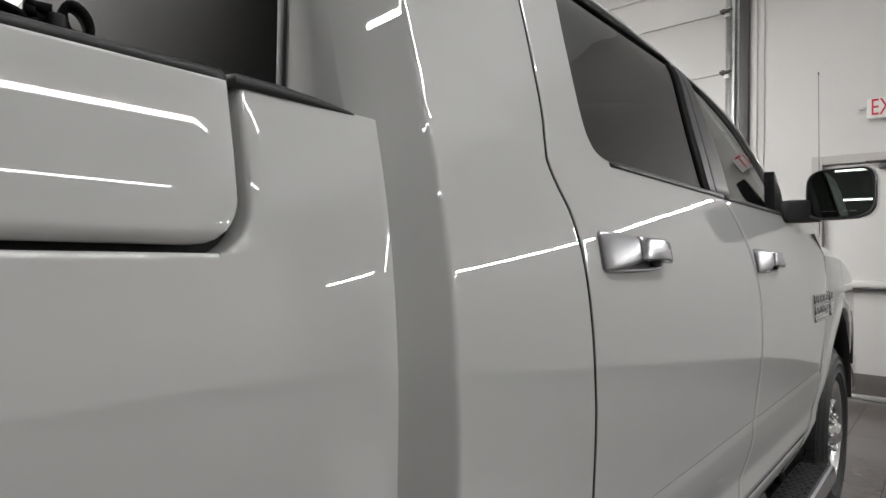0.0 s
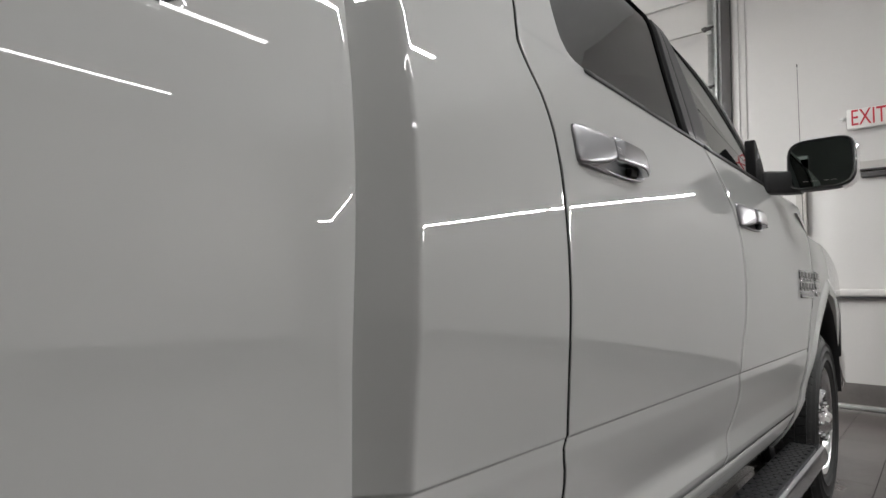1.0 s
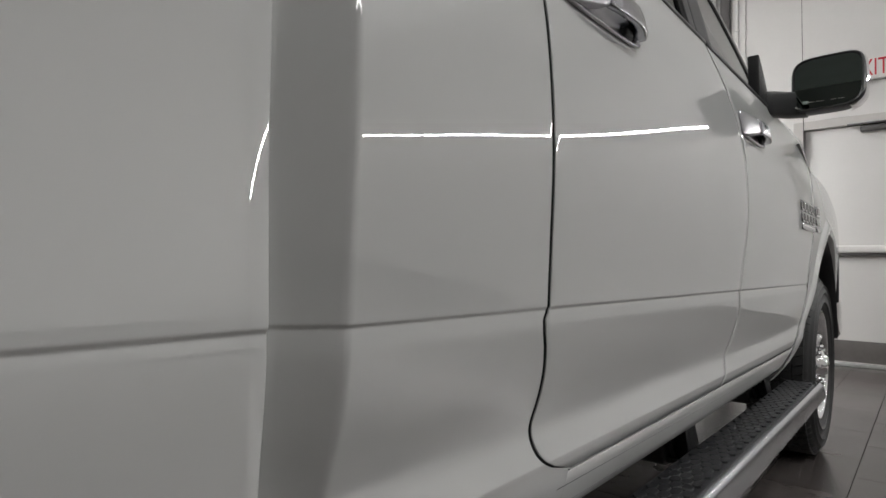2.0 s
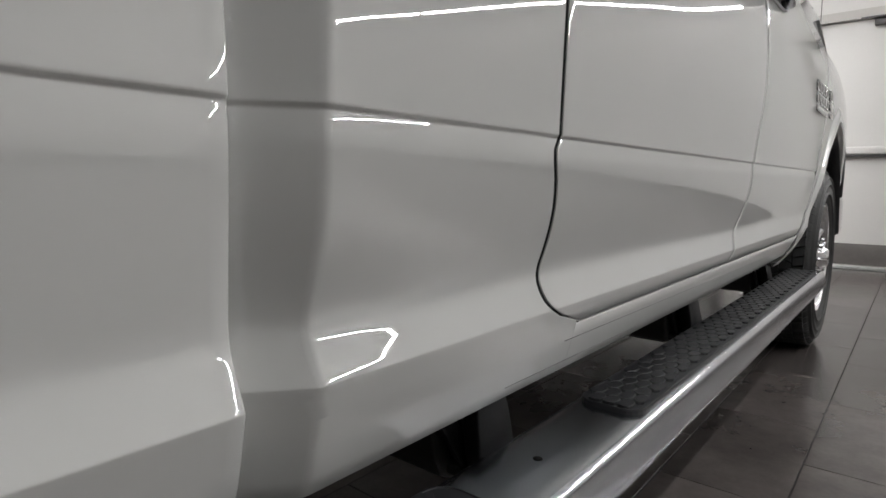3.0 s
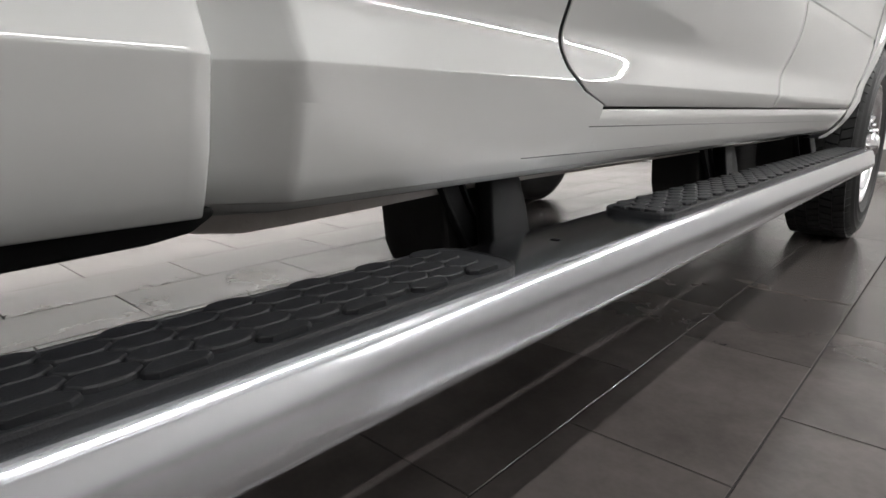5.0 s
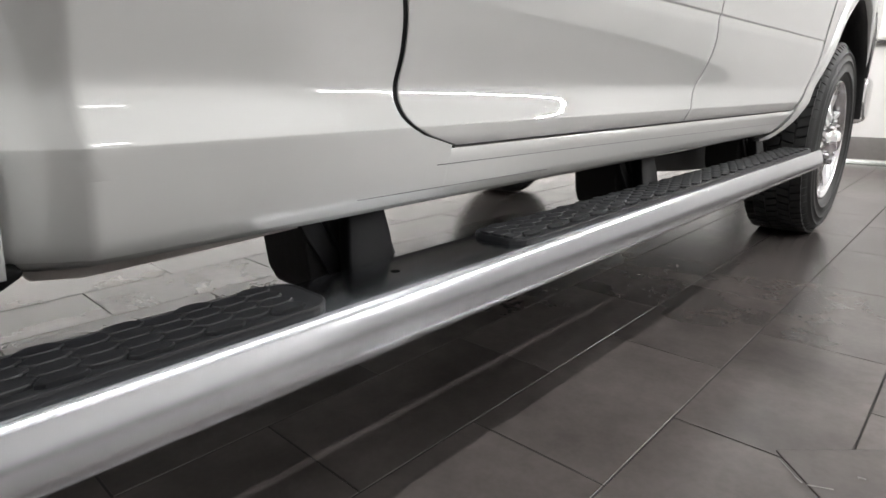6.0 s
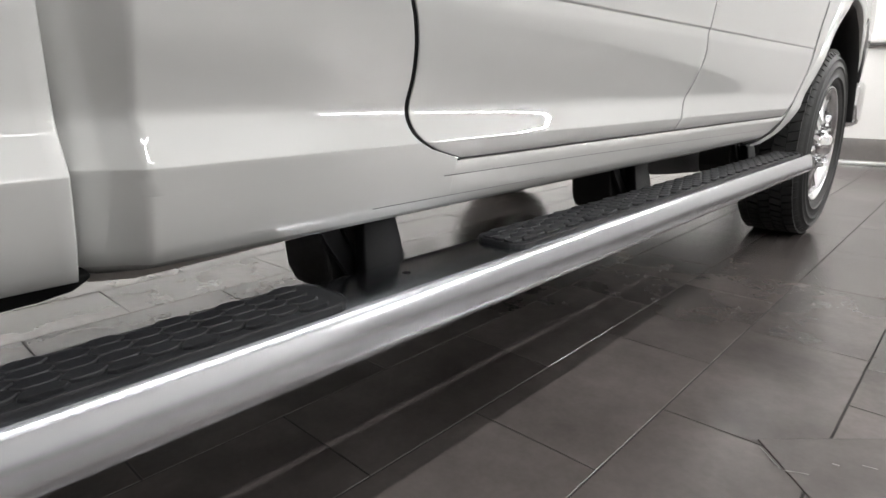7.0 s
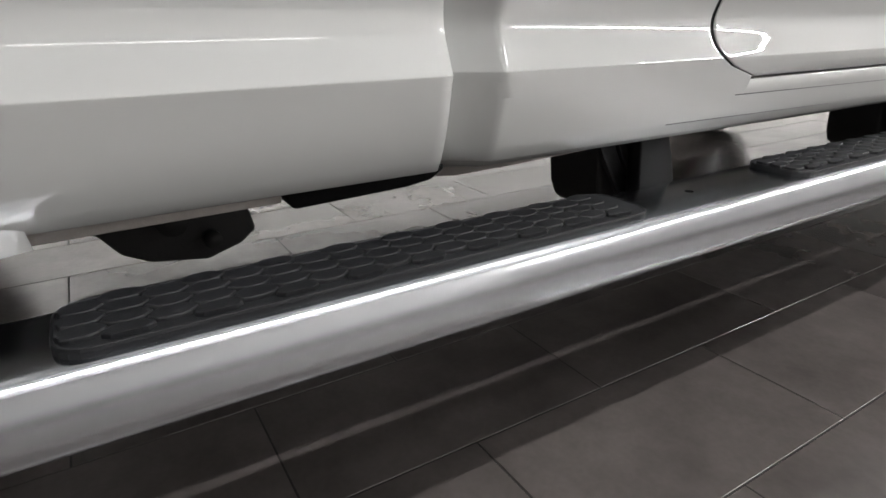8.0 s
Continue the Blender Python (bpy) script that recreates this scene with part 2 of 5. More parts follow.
# ---- the room ----
WALL_Y, CEIL_Z, X0, X1, Y0 = 5.785, 5.2, -4.4, 9.0, -12.0


def room():
    # front wall round the sectional door's opening (x -4.2 to -1.36, up to 4.4) and the exit door's (x -0.55 to 0.40, up to 2.24)
    bm = bmesh.new()
    for x0, x1, z0, z1 in ((X0 - 0.2, -4.2, 0, CEIL_Z), (-4.2, -1.36, 4.4, CEIL_Z), (-1.36, -0.63, 0, CEIL_Z),
                           (-0.63, 0.48, 2.32, CEIL_Z), (0.48, X1 + 0.2, 0, CEIL_Z)):
        box(bm, x0, x1, WALL_Y, WALL_Y + 0.2, z0, z1)
    tagged(part("wall_north", bm, WALL, smooth=False), "white painted front wall of the workshop", "wall", kind="structure")
    for name, a in (("wall_east", (X1, X1 + 0.2, Y0 - 0.2, WALL_Y, 0, CEIL_Z)), ("wall_west", (X0 - 0.2, X0, Y0 - 0.2, WALL_Y, 0, CEIL_Z)),
                    ("wall_south", (X0, X1, Y0 - 0.2, Y0, 0, CEIL_Z))):
        tagged(part(name, new_box(*a), REARWALL if name == "wall_south" else WALL, smooth=False), "plain painted workshop wall", "wall", kind="structure")
    tagged(part("ceiling", new_box(X0 - 0.2, X1 + 0.2, Y0 - 0.2, WALL_Y + 0.2, CEIL_Z, CEIL_Z + 0.2), CEIL, smooth=False), "plain pale ceiling with strip lights below", "ceiling", kind="structure")


room()


def baseboards():
    """Dark tiled skirting along the walls, as high as the door's kick plate."""
    h, t = 0.236, 0.011
    for x0, x1 in ((0.487, X1 - t), (-1.063, -0.637)):
        tagged(part("baseboard", new_box(x0, x1, WALL_Y - t, WALL_Y - 0.0005, 0.0015, h, bevel=0.002), KICK, smooth=False), "dark tiled skirting along the white wall", "baseboard", kind="structure")
    for x0, x1 in ((X1 - t, X1 - 0.0005), (X0 + 0.0005, X0 + t)):
        tagged(part("baseboard", new_box(x0, x1, Y0 + 0.02, WALL_Y - 0.014, 0.0015, h, bevel=0.002), KICK, smooth=False), "dark tiled skirting along the white wall", "baseboard", kind="structure")


baseboards()


def sectional_door():
    """White overhead door in its opening, with hinges, an end stile and a vertical track."""
    d = tagged(new("sectional_door"), "closed white sectional overhead door with galvanised track and hinges", "garage door", kind="structure")
    edges = (0.0, 0.66, 1.33, 2.0, 2.67, 3.335, 4.005, 4.4)
    for z0, z1 in zip(edges, edges[1:]):
        part("door_section", new_box(-4.2, -1.40, WALL_Y + 0.03, WALL_Y + 0.08, z0 + 0.004, z1 - 0.004, bevel=0.006), DOORWHITE, d)
        if z0:
            bm = bmesh.new()
            box(bm, -1.475, -1.405, WALL_Y + 0.005, WALL_Y + 0.03, z0 - 0.05, z0 + 0.05, 0.004)
            h = part("hinge", bm, GALV, d, "galvanised roller hinge")
            bm = new_box(-1.50, -1.41, WALL_Y - 0.03, WALL_Y + 0.004, z0 - 0.016, z0 + 0.016, bevel=0.005)
            rod(bm, (-1.475, WALL_Y - 0.012, z0 - 0.026), (-1.475, WALL_Y - 0.012, z0 + 0.026), 0.015, 12)
            part("knuckle", bm, JAMB, h, "dark hinge knuckle")
            part("roller", rod(bmesh.new(), (-1.50, WALL_Y - 0.034, z0), (-1.352, WALL_Y - 0.034, z0), 0.013, 12), JAMB, d, "dark door roller")
    part("end_stile", new_box(-1.455, -1.385, WALL_Y + 0.02, WALL_Y + 0.03, 0.0, 4.39), GALV, d, "galvanised end stile")
    bm = bmesh.new()
    box(bm, -1.368, -1.355, WALL_Y - 0.06, WALL_Y + 0.02, 0.0, 4.5, 0.003)
    box(bm, -1.352, -1.336, WALL_Y - 0.075, WALL_Y - 0.0, 0.0, 4.5, 0.004)
    box(bm, -1.334, -1.302, WALL_Y - 0.012, WALL_Y + 0.004, 0.0, 4.5, 0.002)
    part("track", bm, GALV, d, "galvanised vertical track")
    bm = bmesh.new()
    for z in (0.6, 1.6, 2.6, 3.05, 3.4, 3.75):
        rod(bm, (-1.343, WALL_Y - 0.082, z), (-1.343, WALL_Y - 0.07, z), 0.012, 10)
    part("bolt", bm, GALV, d)
    tagged(part("door_jamb", new_box(-1.300, -1.208, WALL_Y - 0.05, WALL_Y + 0.01, 0, 4.5, bevel=0.003), JAMB), "dark grey steel jamb beside the overhead door", "door jamb", kind="structure")


def wall_services():
    bm = bmesh.new()
    rod(bm, (-1.137, WALL_Y - 0.016, 0.3), (-1.137, WALL_Y - 0.016, CEIL_Z), 0.011, 12)
    c = tagged(part("conduit", bm, WALL), "thin white painted conduit running up the wall", "conduit")
    for z in (1.2, 2.3, 3.37, 4.4):
        part("clip", new_box(-1.155, -1.119, WALL_Y - 0.03, WALL_Y, z - 0.008, z + 0.008, bevel=0.003), WALL, c)
    tagged(part("trim", new_box(-1.205, -1.065, WALL_Y - 0.012, WALL_Y + 0.002, 0, CEIL_Z, bevel=0.003), WALL), "white flat trim board on the wall", "trim", kind="structure")


def exit_door():
    d = tagged(new("door_1"), "closed white steel exit door with panic bar and dark kick plate", "door", kind="structure")
    bm = bmesh.new()
    for a in ((-0.635, -0.545, 0, 2.32), (0.395, 0.485, 0, 2.32), (-0.545, 0.395, 2.235, 2.32)):
        box(bm, a[0], a[1], WALL_Y - 0.03, WALL_Y + 0.12, a[2], a[3], 0.006)
    for a in ((-0.565, -0.545, 0, 2.235), (0.395, 0.415, 0, 2.235)):
        box(bm, a[0], a[1], WALL_Y - 0.045, WALL_Y - 0.031, a[2], a[3], 0.003)
    part("door_frame", bm, FRAMEGREY, d, "grey painted steel frame", smooth=False)
    part("door_leaf", new_box(-0.541, 0.391, WALL_Y + 0.02, WALL_Y + 0.065, 0.012, 2.231, bevel=0.003), DOORWHITE, d)
    part("kick_plate", new_box(-0.538, 0.388, WALL_Y + 0.012, WALL_Y + 0.0185, 0.04, 0.236, bevel=0.002), KICK, d, "dark mottled kick plate")
    part("threshold", new_box(-0.541, 0.391, WALL_Y - 0.04, WALL_Y + 0.06, 0.0015, 0.030, bevel=0.005), GALV, d, "pale metal threshold")
    bm = new_box(-0.50, 0.35, WALL_Y - 0.065, WALL_Y + 0.0, 1.045, 1.115, bevel=0.02, seg=4)
    box(bm, -0.51, -0.44, WALL_Y - 0.05, WALL_Y + 0.02, 1.03, 1.13, 0.012)
    box(bm, 0.29, 0.37, WALL_Y - 0.05, WALL_Y + 0.02, 1.02, 1.14, 0.012)
    part("panic_bar", bm, DOORWHITE, d, "white push bar across the door")
    # Shade below the push bar, drawn as a dark grey strip.
    part("panic_bar_channel", new_box(-0.44, 0.29, WALL_Y - 0.045, WALL_Y + 0.019, 1.025, 1.0445, bevel=0.003), JAMB, d, "dark strip drawn as the shade under the bar")
    bm = new_box(-0.10, 0.25, WALL_Y - 0.04, WALL_Y + 0.02, 2.165, 2.215, bevel=0.008)
    box(bm, -0.2, 0.1, WALL_Y - 0.06, WALL_Y - 0.045, 2.225, 2.24, 0.003)
    part("door_closer", bm, JAMB, d, "dark overhead closer")


def text_mesh(text, size, depth, m, name, mat, parent):
    """Letters as a solid mesh; the x axis runs along the line, z is up."""
    cu = bpy.data.curves.new(name, "FONT")
    cu.body, cu.size, cu.extrude, cu.align_x, cu.align_y = text, size, depth, "CENTER", "CENTER"
    tmp = bpy.data.objects.new(name, cu)
    scene.collection.objects.link(tmp)
    me = bpy.data.meshes.new_from_object(tmp.evaluated_get(bpy.context.evaluated_depsgraph_get()))
    bpy.data.objects.remove(tmp)
    me.materials.clear()
    me.materials.append(mat)
    me.transform(m)
    ob = new(name, me)
    ob.parent = parent
    return ob


def exit_sign():
    s = tagged(new("exit_sign"), "white plastic exit sign with red letters above the door", "exit sign")
    part("housing", new_box(-0.19, 0.145, WALL_Y - 0.085, WALL_Y - 0.035, 2.625, 2.815, bevel=0.008), SIGN, s)
    bm = new_box(-0.06, 0.02, WALL_Y - 0.04, WALL_Y, 2.68, 2.76, bevel=0.006)
    part("canopy", bm, SIGN, s)
    bm = bmesh.new()
    rod(bm, (-0.24, WALL_Y - 0.05, 2.735), (-0.185, WALL_Y - 0.05, 2.735), 0.016, 14)
    rod(bm, (-0.25, WALL_Y - 0.05, 2.735), (-0.235, WALL_Y - 0.05, 2.735), 0.011, 12)
    part("side_socket", bm, GALV, s, "grey metal side socket")
    text_mesh("EXIT", 0.165, 0.002, Matrix.Translation((-0.022, WALL_Y - 0.0865, 2.722)) @ Matrix.Rotation(radians(90), 4, "X") @ Matrix.Diagonal((0.82, 1.32, 1, 1)), "lettering", RED, s)


sectional_door()
wall_services()
exit_door()
exit_sign()


def strip_light(a, b, label, drop=0.0, down=(0, 0, -1), half=0.028, glow=LED):
    """A slim linear LED fitting from a to b; it shines along down, and hangs on two wires where drop is given."""
    a, b, n = Vector(a), Vector(b), Vector(down)
    t = (b - a).normalized()
    m = Matrix.Translation((a + b) / 2) @ Matrix((t.cross(-n), t, -n)).transposed().to_4x4()
    h = (b - a).length / 2
    f = tagged(new("ceiling_light" if drop else "wall_light"), label, "strip light", "linear LED strip lights")
    part("housing", new_box(-0.035, 0.035, -h + 0.02, h - 0.02, 0, 0.05, bevel=0.004, m=None), DOORWHITE, f).matrix_local = m
    part("diffuser", new_box(-half, half, -h + 0.03, h - 0.03, -0.012, -0.0005), glow, f, "glowing white diffuser", smooth=False).matrix_local = m
    for s in ((-0.7, 0.7) if drop else ()):
        part("hanger", rod(bmesh.new(), (0, h * s, 0.05), (0, h * s, drop), 0.003, 6), GALV, f).matrix_local = m


LED_Z = 3.9
RIGHT, LEFT_FILL, NEAR = (-2.1, -0.25, 1.65), (-2.6, -0.2, 2.2, 4.5), (-1.9, -0.4, 1.1, 2.6)
# The three left rows are unseen fill, added to brighten the far floor.
for row, stations, glow in ((1.75, NEAR, LED_NEAR), (2.9, (-2.1, -0.25, 1.6), LED_DIM), (4.9, RIGHT, LED_DIM), (-2.7, LEFT_FILL, LED), (-3.3, LEFT_FILL, LED), (-3.9, LEFT_FILL, LED)):
    for y0, y1 in zip(stations, stations[1:]):
        strip_light((row, y0, LED_Z), (row, y1, LED_Z), "slim suspended linear LED strip light out of view, switched on", CEIL_Z - LED_Z, half=0.020 if glow is LED_NEAR else 0.028, glow=glow)
for x0, x1 in ((0.95, 3.25), (3.27, 5.6), (5.62, 8.2)):
    strip_light((x0, WALL_Y - 0.055, 2.66), (x1, WALL_Y - 0.055, 2.66), "slim LED strip light on the white wall, out of view", 0.0, (0, -1, 0), half=0.0125, glow=LED_WALL)
# West wall strips: added fill that brightens the wall and floor beyond the truck.
for y0, y1 in ((-2.6, -0.02), (0.0, 2.6), (2.62, 5.2)):
    strip_light((X0 + 0.055, y0, 2.5), (X0 + 0.055, y1, 2.5), "slim LED strip light on the white wall, out of view", 0.0, (1, 0, 0), half=0.02)
for x0, x1, z in ((-2.6, -0.5, 2.74), (-1.7, -0.95, 3.42)):
    strip_light((x0, Y0 + 0.055, z), (x1, Y0 + 0.055, z), "slim LED strip light fixed to the rear wall", 0.0, (0, 1, 0), half=0.013, glow=LED_DIM)


# ---- the pickup truck ----
CAB_X = curve_of([(0.490, -0.044), (0.505, -0.0375), (0.53, -0.0288), (0.555, -0.0218), (0.585, -0.0150), (0.600, -0.0120), (0.6095, -0.0101), (0.611, -0.0100), (0.6125, -0.0104), (0.620, -0.0131), (0.631, -0.0171),
                  (0.640, -0.0203), (0.647, -0.0225), (0.653, -0.0239), (0.658, -0.0245), (0.661, -0.0245), (0.666, -0.0239), (0.671, -0.0229), (0.678, -0.0212), (0.70, -0.0152), (0.72, -0.0095), (0.74, -0.0047), (0.76, -0.0010), (0.78, 0.0020),
                  (0.793, 0.0035), (0.797, 0.0037), (0.801, 0.00365), (0.806, 0.0034), (0.812, 0.0031), (0.8165, 0.0028), (0.8185, 0.0026), (0.8203, 0.0031), (0.8230, 0.0049),
                  (0.830, 0.0050), (0.845, 0.0054), (0.90, 0.0080), (0.95, 0.0103), (0.98, 0.0115), (1.00, 0.0120), (1.03, 0.01226), (1.06, 0.0117), (1.10, 0.0101), (1.14, 0.0077), (1.17, 0.0054), (1.2, 0.0025), (1.24, -0.0024),
                  (1.27, -0.0071), (1.30, -0.0126), (1.34, -0.0210), (1.38, -0.0302), (1.42, -0.0405), (1.44, -0.0460), (1.457, -0.0512), (1.465, -0.0545),
                  (1.55, -0.0775), (1.70, -0.119), (1.80, -0.150), (1.86, -0.19), (1.90, -0.25)])
BED_X = curve_of([(0.50, -0.047), (0.514, -0.0378), (0.535, -0.0288), (0.555, -0.0213), (0.585, -0.0140), (0.600, -0.0109), (0.6095, -0.0088), (0.611, -0.0086), (0.6125, -0.0090), (0.617, -0.0109), (0.627, -0.0150), (0.643, -0.0215), (0.647, -0.0230),
                  (0.651, -0.0242), (0.655, -0.0250), (0.662, -0.0259), (0.668, -0.0261), (0.676, -0.0258), (0.684, -0.0252), (0.70, -0.0240), (0.72, -0.0224), (0.74, -0.0207), (0.76, -0.0191), (0.78, -0.0178), (0.793, -0.0172), (0.797, -0.0171), (0.801, -0.01715), (0.806, -0.0173), (0.812, -0.0176), (0.8165, -0.0179), (0.8185, -0.0180), (0.8203, -0.0175), (0.8230, -0.0156), (0.830, -0.0154), (0.845, -0.0159),
                  (0.90, -0.0182), (0.95, -0.0200), (1.0, -0.0208), (1.06, -0.0206), (1.114, -0.0213), (1.156, -0.0235), (1.195, -0.0264), (1.23, -0.0301), (1.26, -0.0337), (1.31, -0.0412), (1.36, -0.0508), (1.40, -0.0602), (1.434, -0.0684), (1.45, -0.0722)])
KEY_Z = (0.600, 0.604, 0.6075, 0.6095, 0.6103, 0.611, 0.6117, 0.6125, 0.615, 0.618, 0.624, 0.633, 0.640, 0.6430, 0.6455, 0.648, 0.651, 0.656, 0.660, 0.664, 0.668, 0.672, 0.676, 0.681, 0.687, 0.694, 0.702, 0.712, 0.722, 0.732, 0.742, 0.752, 0.762, 0.772, 0.782, 0.789, 0.793, 0.797, 0.801, 0.806, 0.8115, 0.8135, 0.8141, 0.8147, 0.8153, 0.8165, 0.8175, 0.8185, 0.8195, 0.8205, 0.822, 0.8235, 0.825, 0.830, 0.836, 0.845)
REAR_GAP = curve_of([(0.584, 0.010), (0.588, -0.022), (0.600, -0.047), (0.614, -0.074), (0.63, -0.087), (0.645, -0.0895), (0.66, -0.088), (0.70, -0.083), (0.73, -0.085), (0.77, -0.093),
                     (0.797, -0.101), (0.806, -0.101), (0.818, -0.093), (0.83, -0.092), (0.92, -0.094), (1.05, -0.096), (1.15, -0.098), (1.28, -0.106), (1.344, -0.122), (1.385, -0.146), (1.41, -0.158),
                     (1.428, -0.163), (1.447, -0.158), (1.50, -0.141), (1.61, -0.133), (1.715, -0.127), (1.85, -0.122)])
MID_GAP = curve_of([(0.582, 0.796), (0.608, 0.818), (0.647, 0.842), (0.70, 0.885), (0.766, 0.907), (0.806, 0.899), (0.818, 0.905), (0.9, 0.926), (0.95, 0.946), (1.05, 0.960), (1.13, 0.964), (1.2, 0.957),
                    (1.297, 0.920), (1.376, 0.862), (1.422, 0.812), (1.465, 0.775)])
FRONT_GAP = curve_of([(0.578, 1.765), (0.613, 1.822), (0.64, 1.885), (0.732, 1.965), (0.806, 1.992), (0.9, 2.024), (1.0, 2.08), (1.06, 2.106), (1.1, 2.115), (1.2, 2.15), (1.3, 2.18), (1.42, 2.21)])
SILL_END = curve_of([(0.50, 1.46), (0.505, 1.52), (0.513, 1.60), (0.521, 1.642), (0.545, 1.72), (0.572, 1.785), (0.59, 1.81)])
SILL_Z, BELT_Z, CAB_BACK = 0.584, 1.457, -0.512


def z_rows(a, b, step=0.016, keys=KEY_Z):
    n = max(1, round((b - a) / step))
    zs = {round(a + (b - a) * k / n, 5) for k in range(n + 1)}
    zs = {z for z in zs if z in (round(a, 5), round(b, 5)) or not any(abs(z - k) < 0.006 for k in keys)}
    return sorted(zs | {k for k in keys if a + 0.002 < k < b - 0.002})


def corner(y):
    """How far the cab's side turns in at its rear corner."""
    d = -0.431 - y
    if d <= 0:
        return 0.0
    soft = d * d / (2 * 0.004) if d < 0.004 else d - 0.002
    return 0.80 * soft + 6.0 * max(0.0, d - 0.045) ** 2


def front_taper(y):
    return 0.0 if y < 2.2 else 0.03 * (y - 2.2) ** 2


SCALLOP = curve_of([(-1.0, 1.0), (0.35, 1.0), (0.62, 0.86), (0.80, 0.70), (1.0, 0.57), (1.5, 0.42), (1.95, 0.36), (4.0, 0.36)])


def cab_surface(y, z):
    """The flank: its section, the scallop along the lower doors fading out forwards, the rear corner and the front taper."""
    x = CAB_X(z)
    if 0.611 < z < 0.797:
        chord = CAB_X(0.611) + (CAB_X(0.797) - CAB_X(0.611)) * (z - 0.611) / 0.186
        x = chord + (x - chord) * SCALLOP(y)
    return x - corner(y) - front_taper(y)


def bed_surface(y, z):
    d = y + 0.502
    return BED_X(z) - (60.0 * d * d if d > 0 else 0.0)


GAP = 0.0040
truck = tagged(new("pickup_truck"), "glossy white crew cab pickup truck parked on dark floor tiles", "pickup truck")


def weld(bm):
    bmesh.ops.remove_doubles(bm, verts=bm.verts, dist=0.0004)
    return bm


# quarter panel and sill: one pressing
def cab_side():
    bm = bmesh.new()
    back = lambda z: CAB_BACK + 0.004
    sheet_panel(bm, back, lambda z: REAR_GAP(z) - GAP, z_rows(SILL_Z, 1.86), cab_surface, roll=(0, 0.0015, 0, 0), cols=96)
    edge = REAR_GAP(SILL_Z) - GAP
    sheet_panel(bm, back, lambda z: edge, z_rows(0.512, SILL_Z), cab_surface, roll=(0, 0.004, 0.004, 0), cols=110)
    sheet_panel(bm, lambda z: edge - 0.004, SILL_END, z_rows(0.512, SILL_Z - 0.004), cab_surface, roll=(0, 0.004, 0.004, 0.004), cols=60)
    return weld(bm)


both("cab_side", cab_side, PAINT, (truck, truck))


def sill_underside():
    """The sill's turned-under lower edge."""
    bm = bmesh.new()
    rows = []
    for k in range(61):
        y = CAB_BACK + 0.006 + (1.60 - CAB_BACK) * k / 60
        x = cab_surface(y, 0.512) - 0.004
        rows.append([bm.verts.new((min(a, x), y, z)) for a, z in ((x, 0.512), (x - 0.008, 0.506), (x - 0.022, 0.5025), (-0.085, 0.502), (-0.105, 0.503), (-0.135, 0.505))])
    for p, q in zip(rows, rows[1:]):
        for i in range(5):
            bm.faces.new((p[i], p[i + 1], q[i + 1], q[i]))
    bmesh.ops.recalc_face_normals(bm, faces=bm.faces)
    if sum(f.normal.z for f in bm.faces) > 0:
        bmesh.ops.reverse_faces(bm, faces=bm.faces)
    return bm


both("sill_underside", sill_underside, PAINT, (truck, truck))


def sill_flange():
    bm = bmesh.new()
    outline = [(CAB_BACK + 0.03, 0.506), (CAB_BACK + 0.045, 0.480), (-0.42, 0.473), (-0.33, 0.475), (-0.12, 0.482), (1.50, 0.486), (1.53, 0.506)]
    prism(bm, outline, -0.146, -0.134, 0.002)
    return bm


both("sill_flange", sill_flange, PRIMER, (truck, truck), "dull grey underseal flange below the sill")


# doors
WIN_REAR = curve_of([(1.457, 0.075), (1.462, 0.045), (1.472, 0.024), (1.493, 0.008), (1.544, 0.0), (1.638, 0.004), (1.77, 0.016), (1.83, 0.022), (1.855, 0.05)])
REAR_WIN_FRONT = curve_of([(1.45, 0.672), (1.58, 0.668), (1.728, 0.682), (1.85, 0.70)])
FRONT_WIN_REAR = curve_of([(1.45, 0.874), (1.50, 0.878), (1.57, 0.876), (1.62, 0.866), (1.68, 0.852), (1.72, 0.836), (1.77, 0.817), (1.85, 0.79)])
FRONT_WIN_FRONT = curve_of([(1.45, 1.62), (1.53, 1.60), (1.60, 1.555), (1.66, 1.465), (1.71, 1.36), (1.755, 1.24), (1.785, 1.13), (1.81, 1.00), (1.835, 0.85)])


def rear_door():
    bm = bmesh.new()
    split = lambda z: WIN_REAR(max(z, 1.457))
    sheet_panel(bm, lambda z: REAR_GAP(z) + GAP, split, z_rows(SILL_Z - 0.001, 1.852, keys=KEY_Z + (1.457, 1.460, 1.464, 1.470, 1.478)), cab_surface, roll=(0.0015, 0, 0.003, 0.003), cols=16)
    edge = WIN_REAR(1.457)
    sheet_panel(bm, lambda z: edge, lambda z: MID_GAP(z) - 0.0024, z_rows(SILL_Z - 0.001, 1.457, keys=KEY_Z), cab_surface, roll=(0, 0.0015, 0.003, 0), cols=34)
    return weld(bm)


def front_door():
    bm = bmesh.new()
    sheet_panel(bm, lambda z: MID_GAP(z) + 0.0024, lambda z: FRONT_GAP(z) - GAP, z_rows(SILL_Z - 0.001, BELT_Z), cab_surface, roll=(0.0009, 0.0015, 0.003, 0.003), cols=44)
    return bm


rear_door_near, rear_door_far = both("rear_door", rear_door, PAINT, (truck, truck))
front_door_near, front_door_far = both("front_door", front_door, PAINT, (truck, truck))


def gap_seal(f, z0, z1):
    """Black rubber behind a door gap."""
    def make():
        return sheet_panel(bmesh.new(), lambda z: f(z) - GAP + 0.0003, lambda z: f(z) + GAP - 0.0003, z_rows(z0, z1), lambda y, z: cab_surface(y, z) - 0.0016, roll=(0, 0, 0, 0), cols=2)
    return make


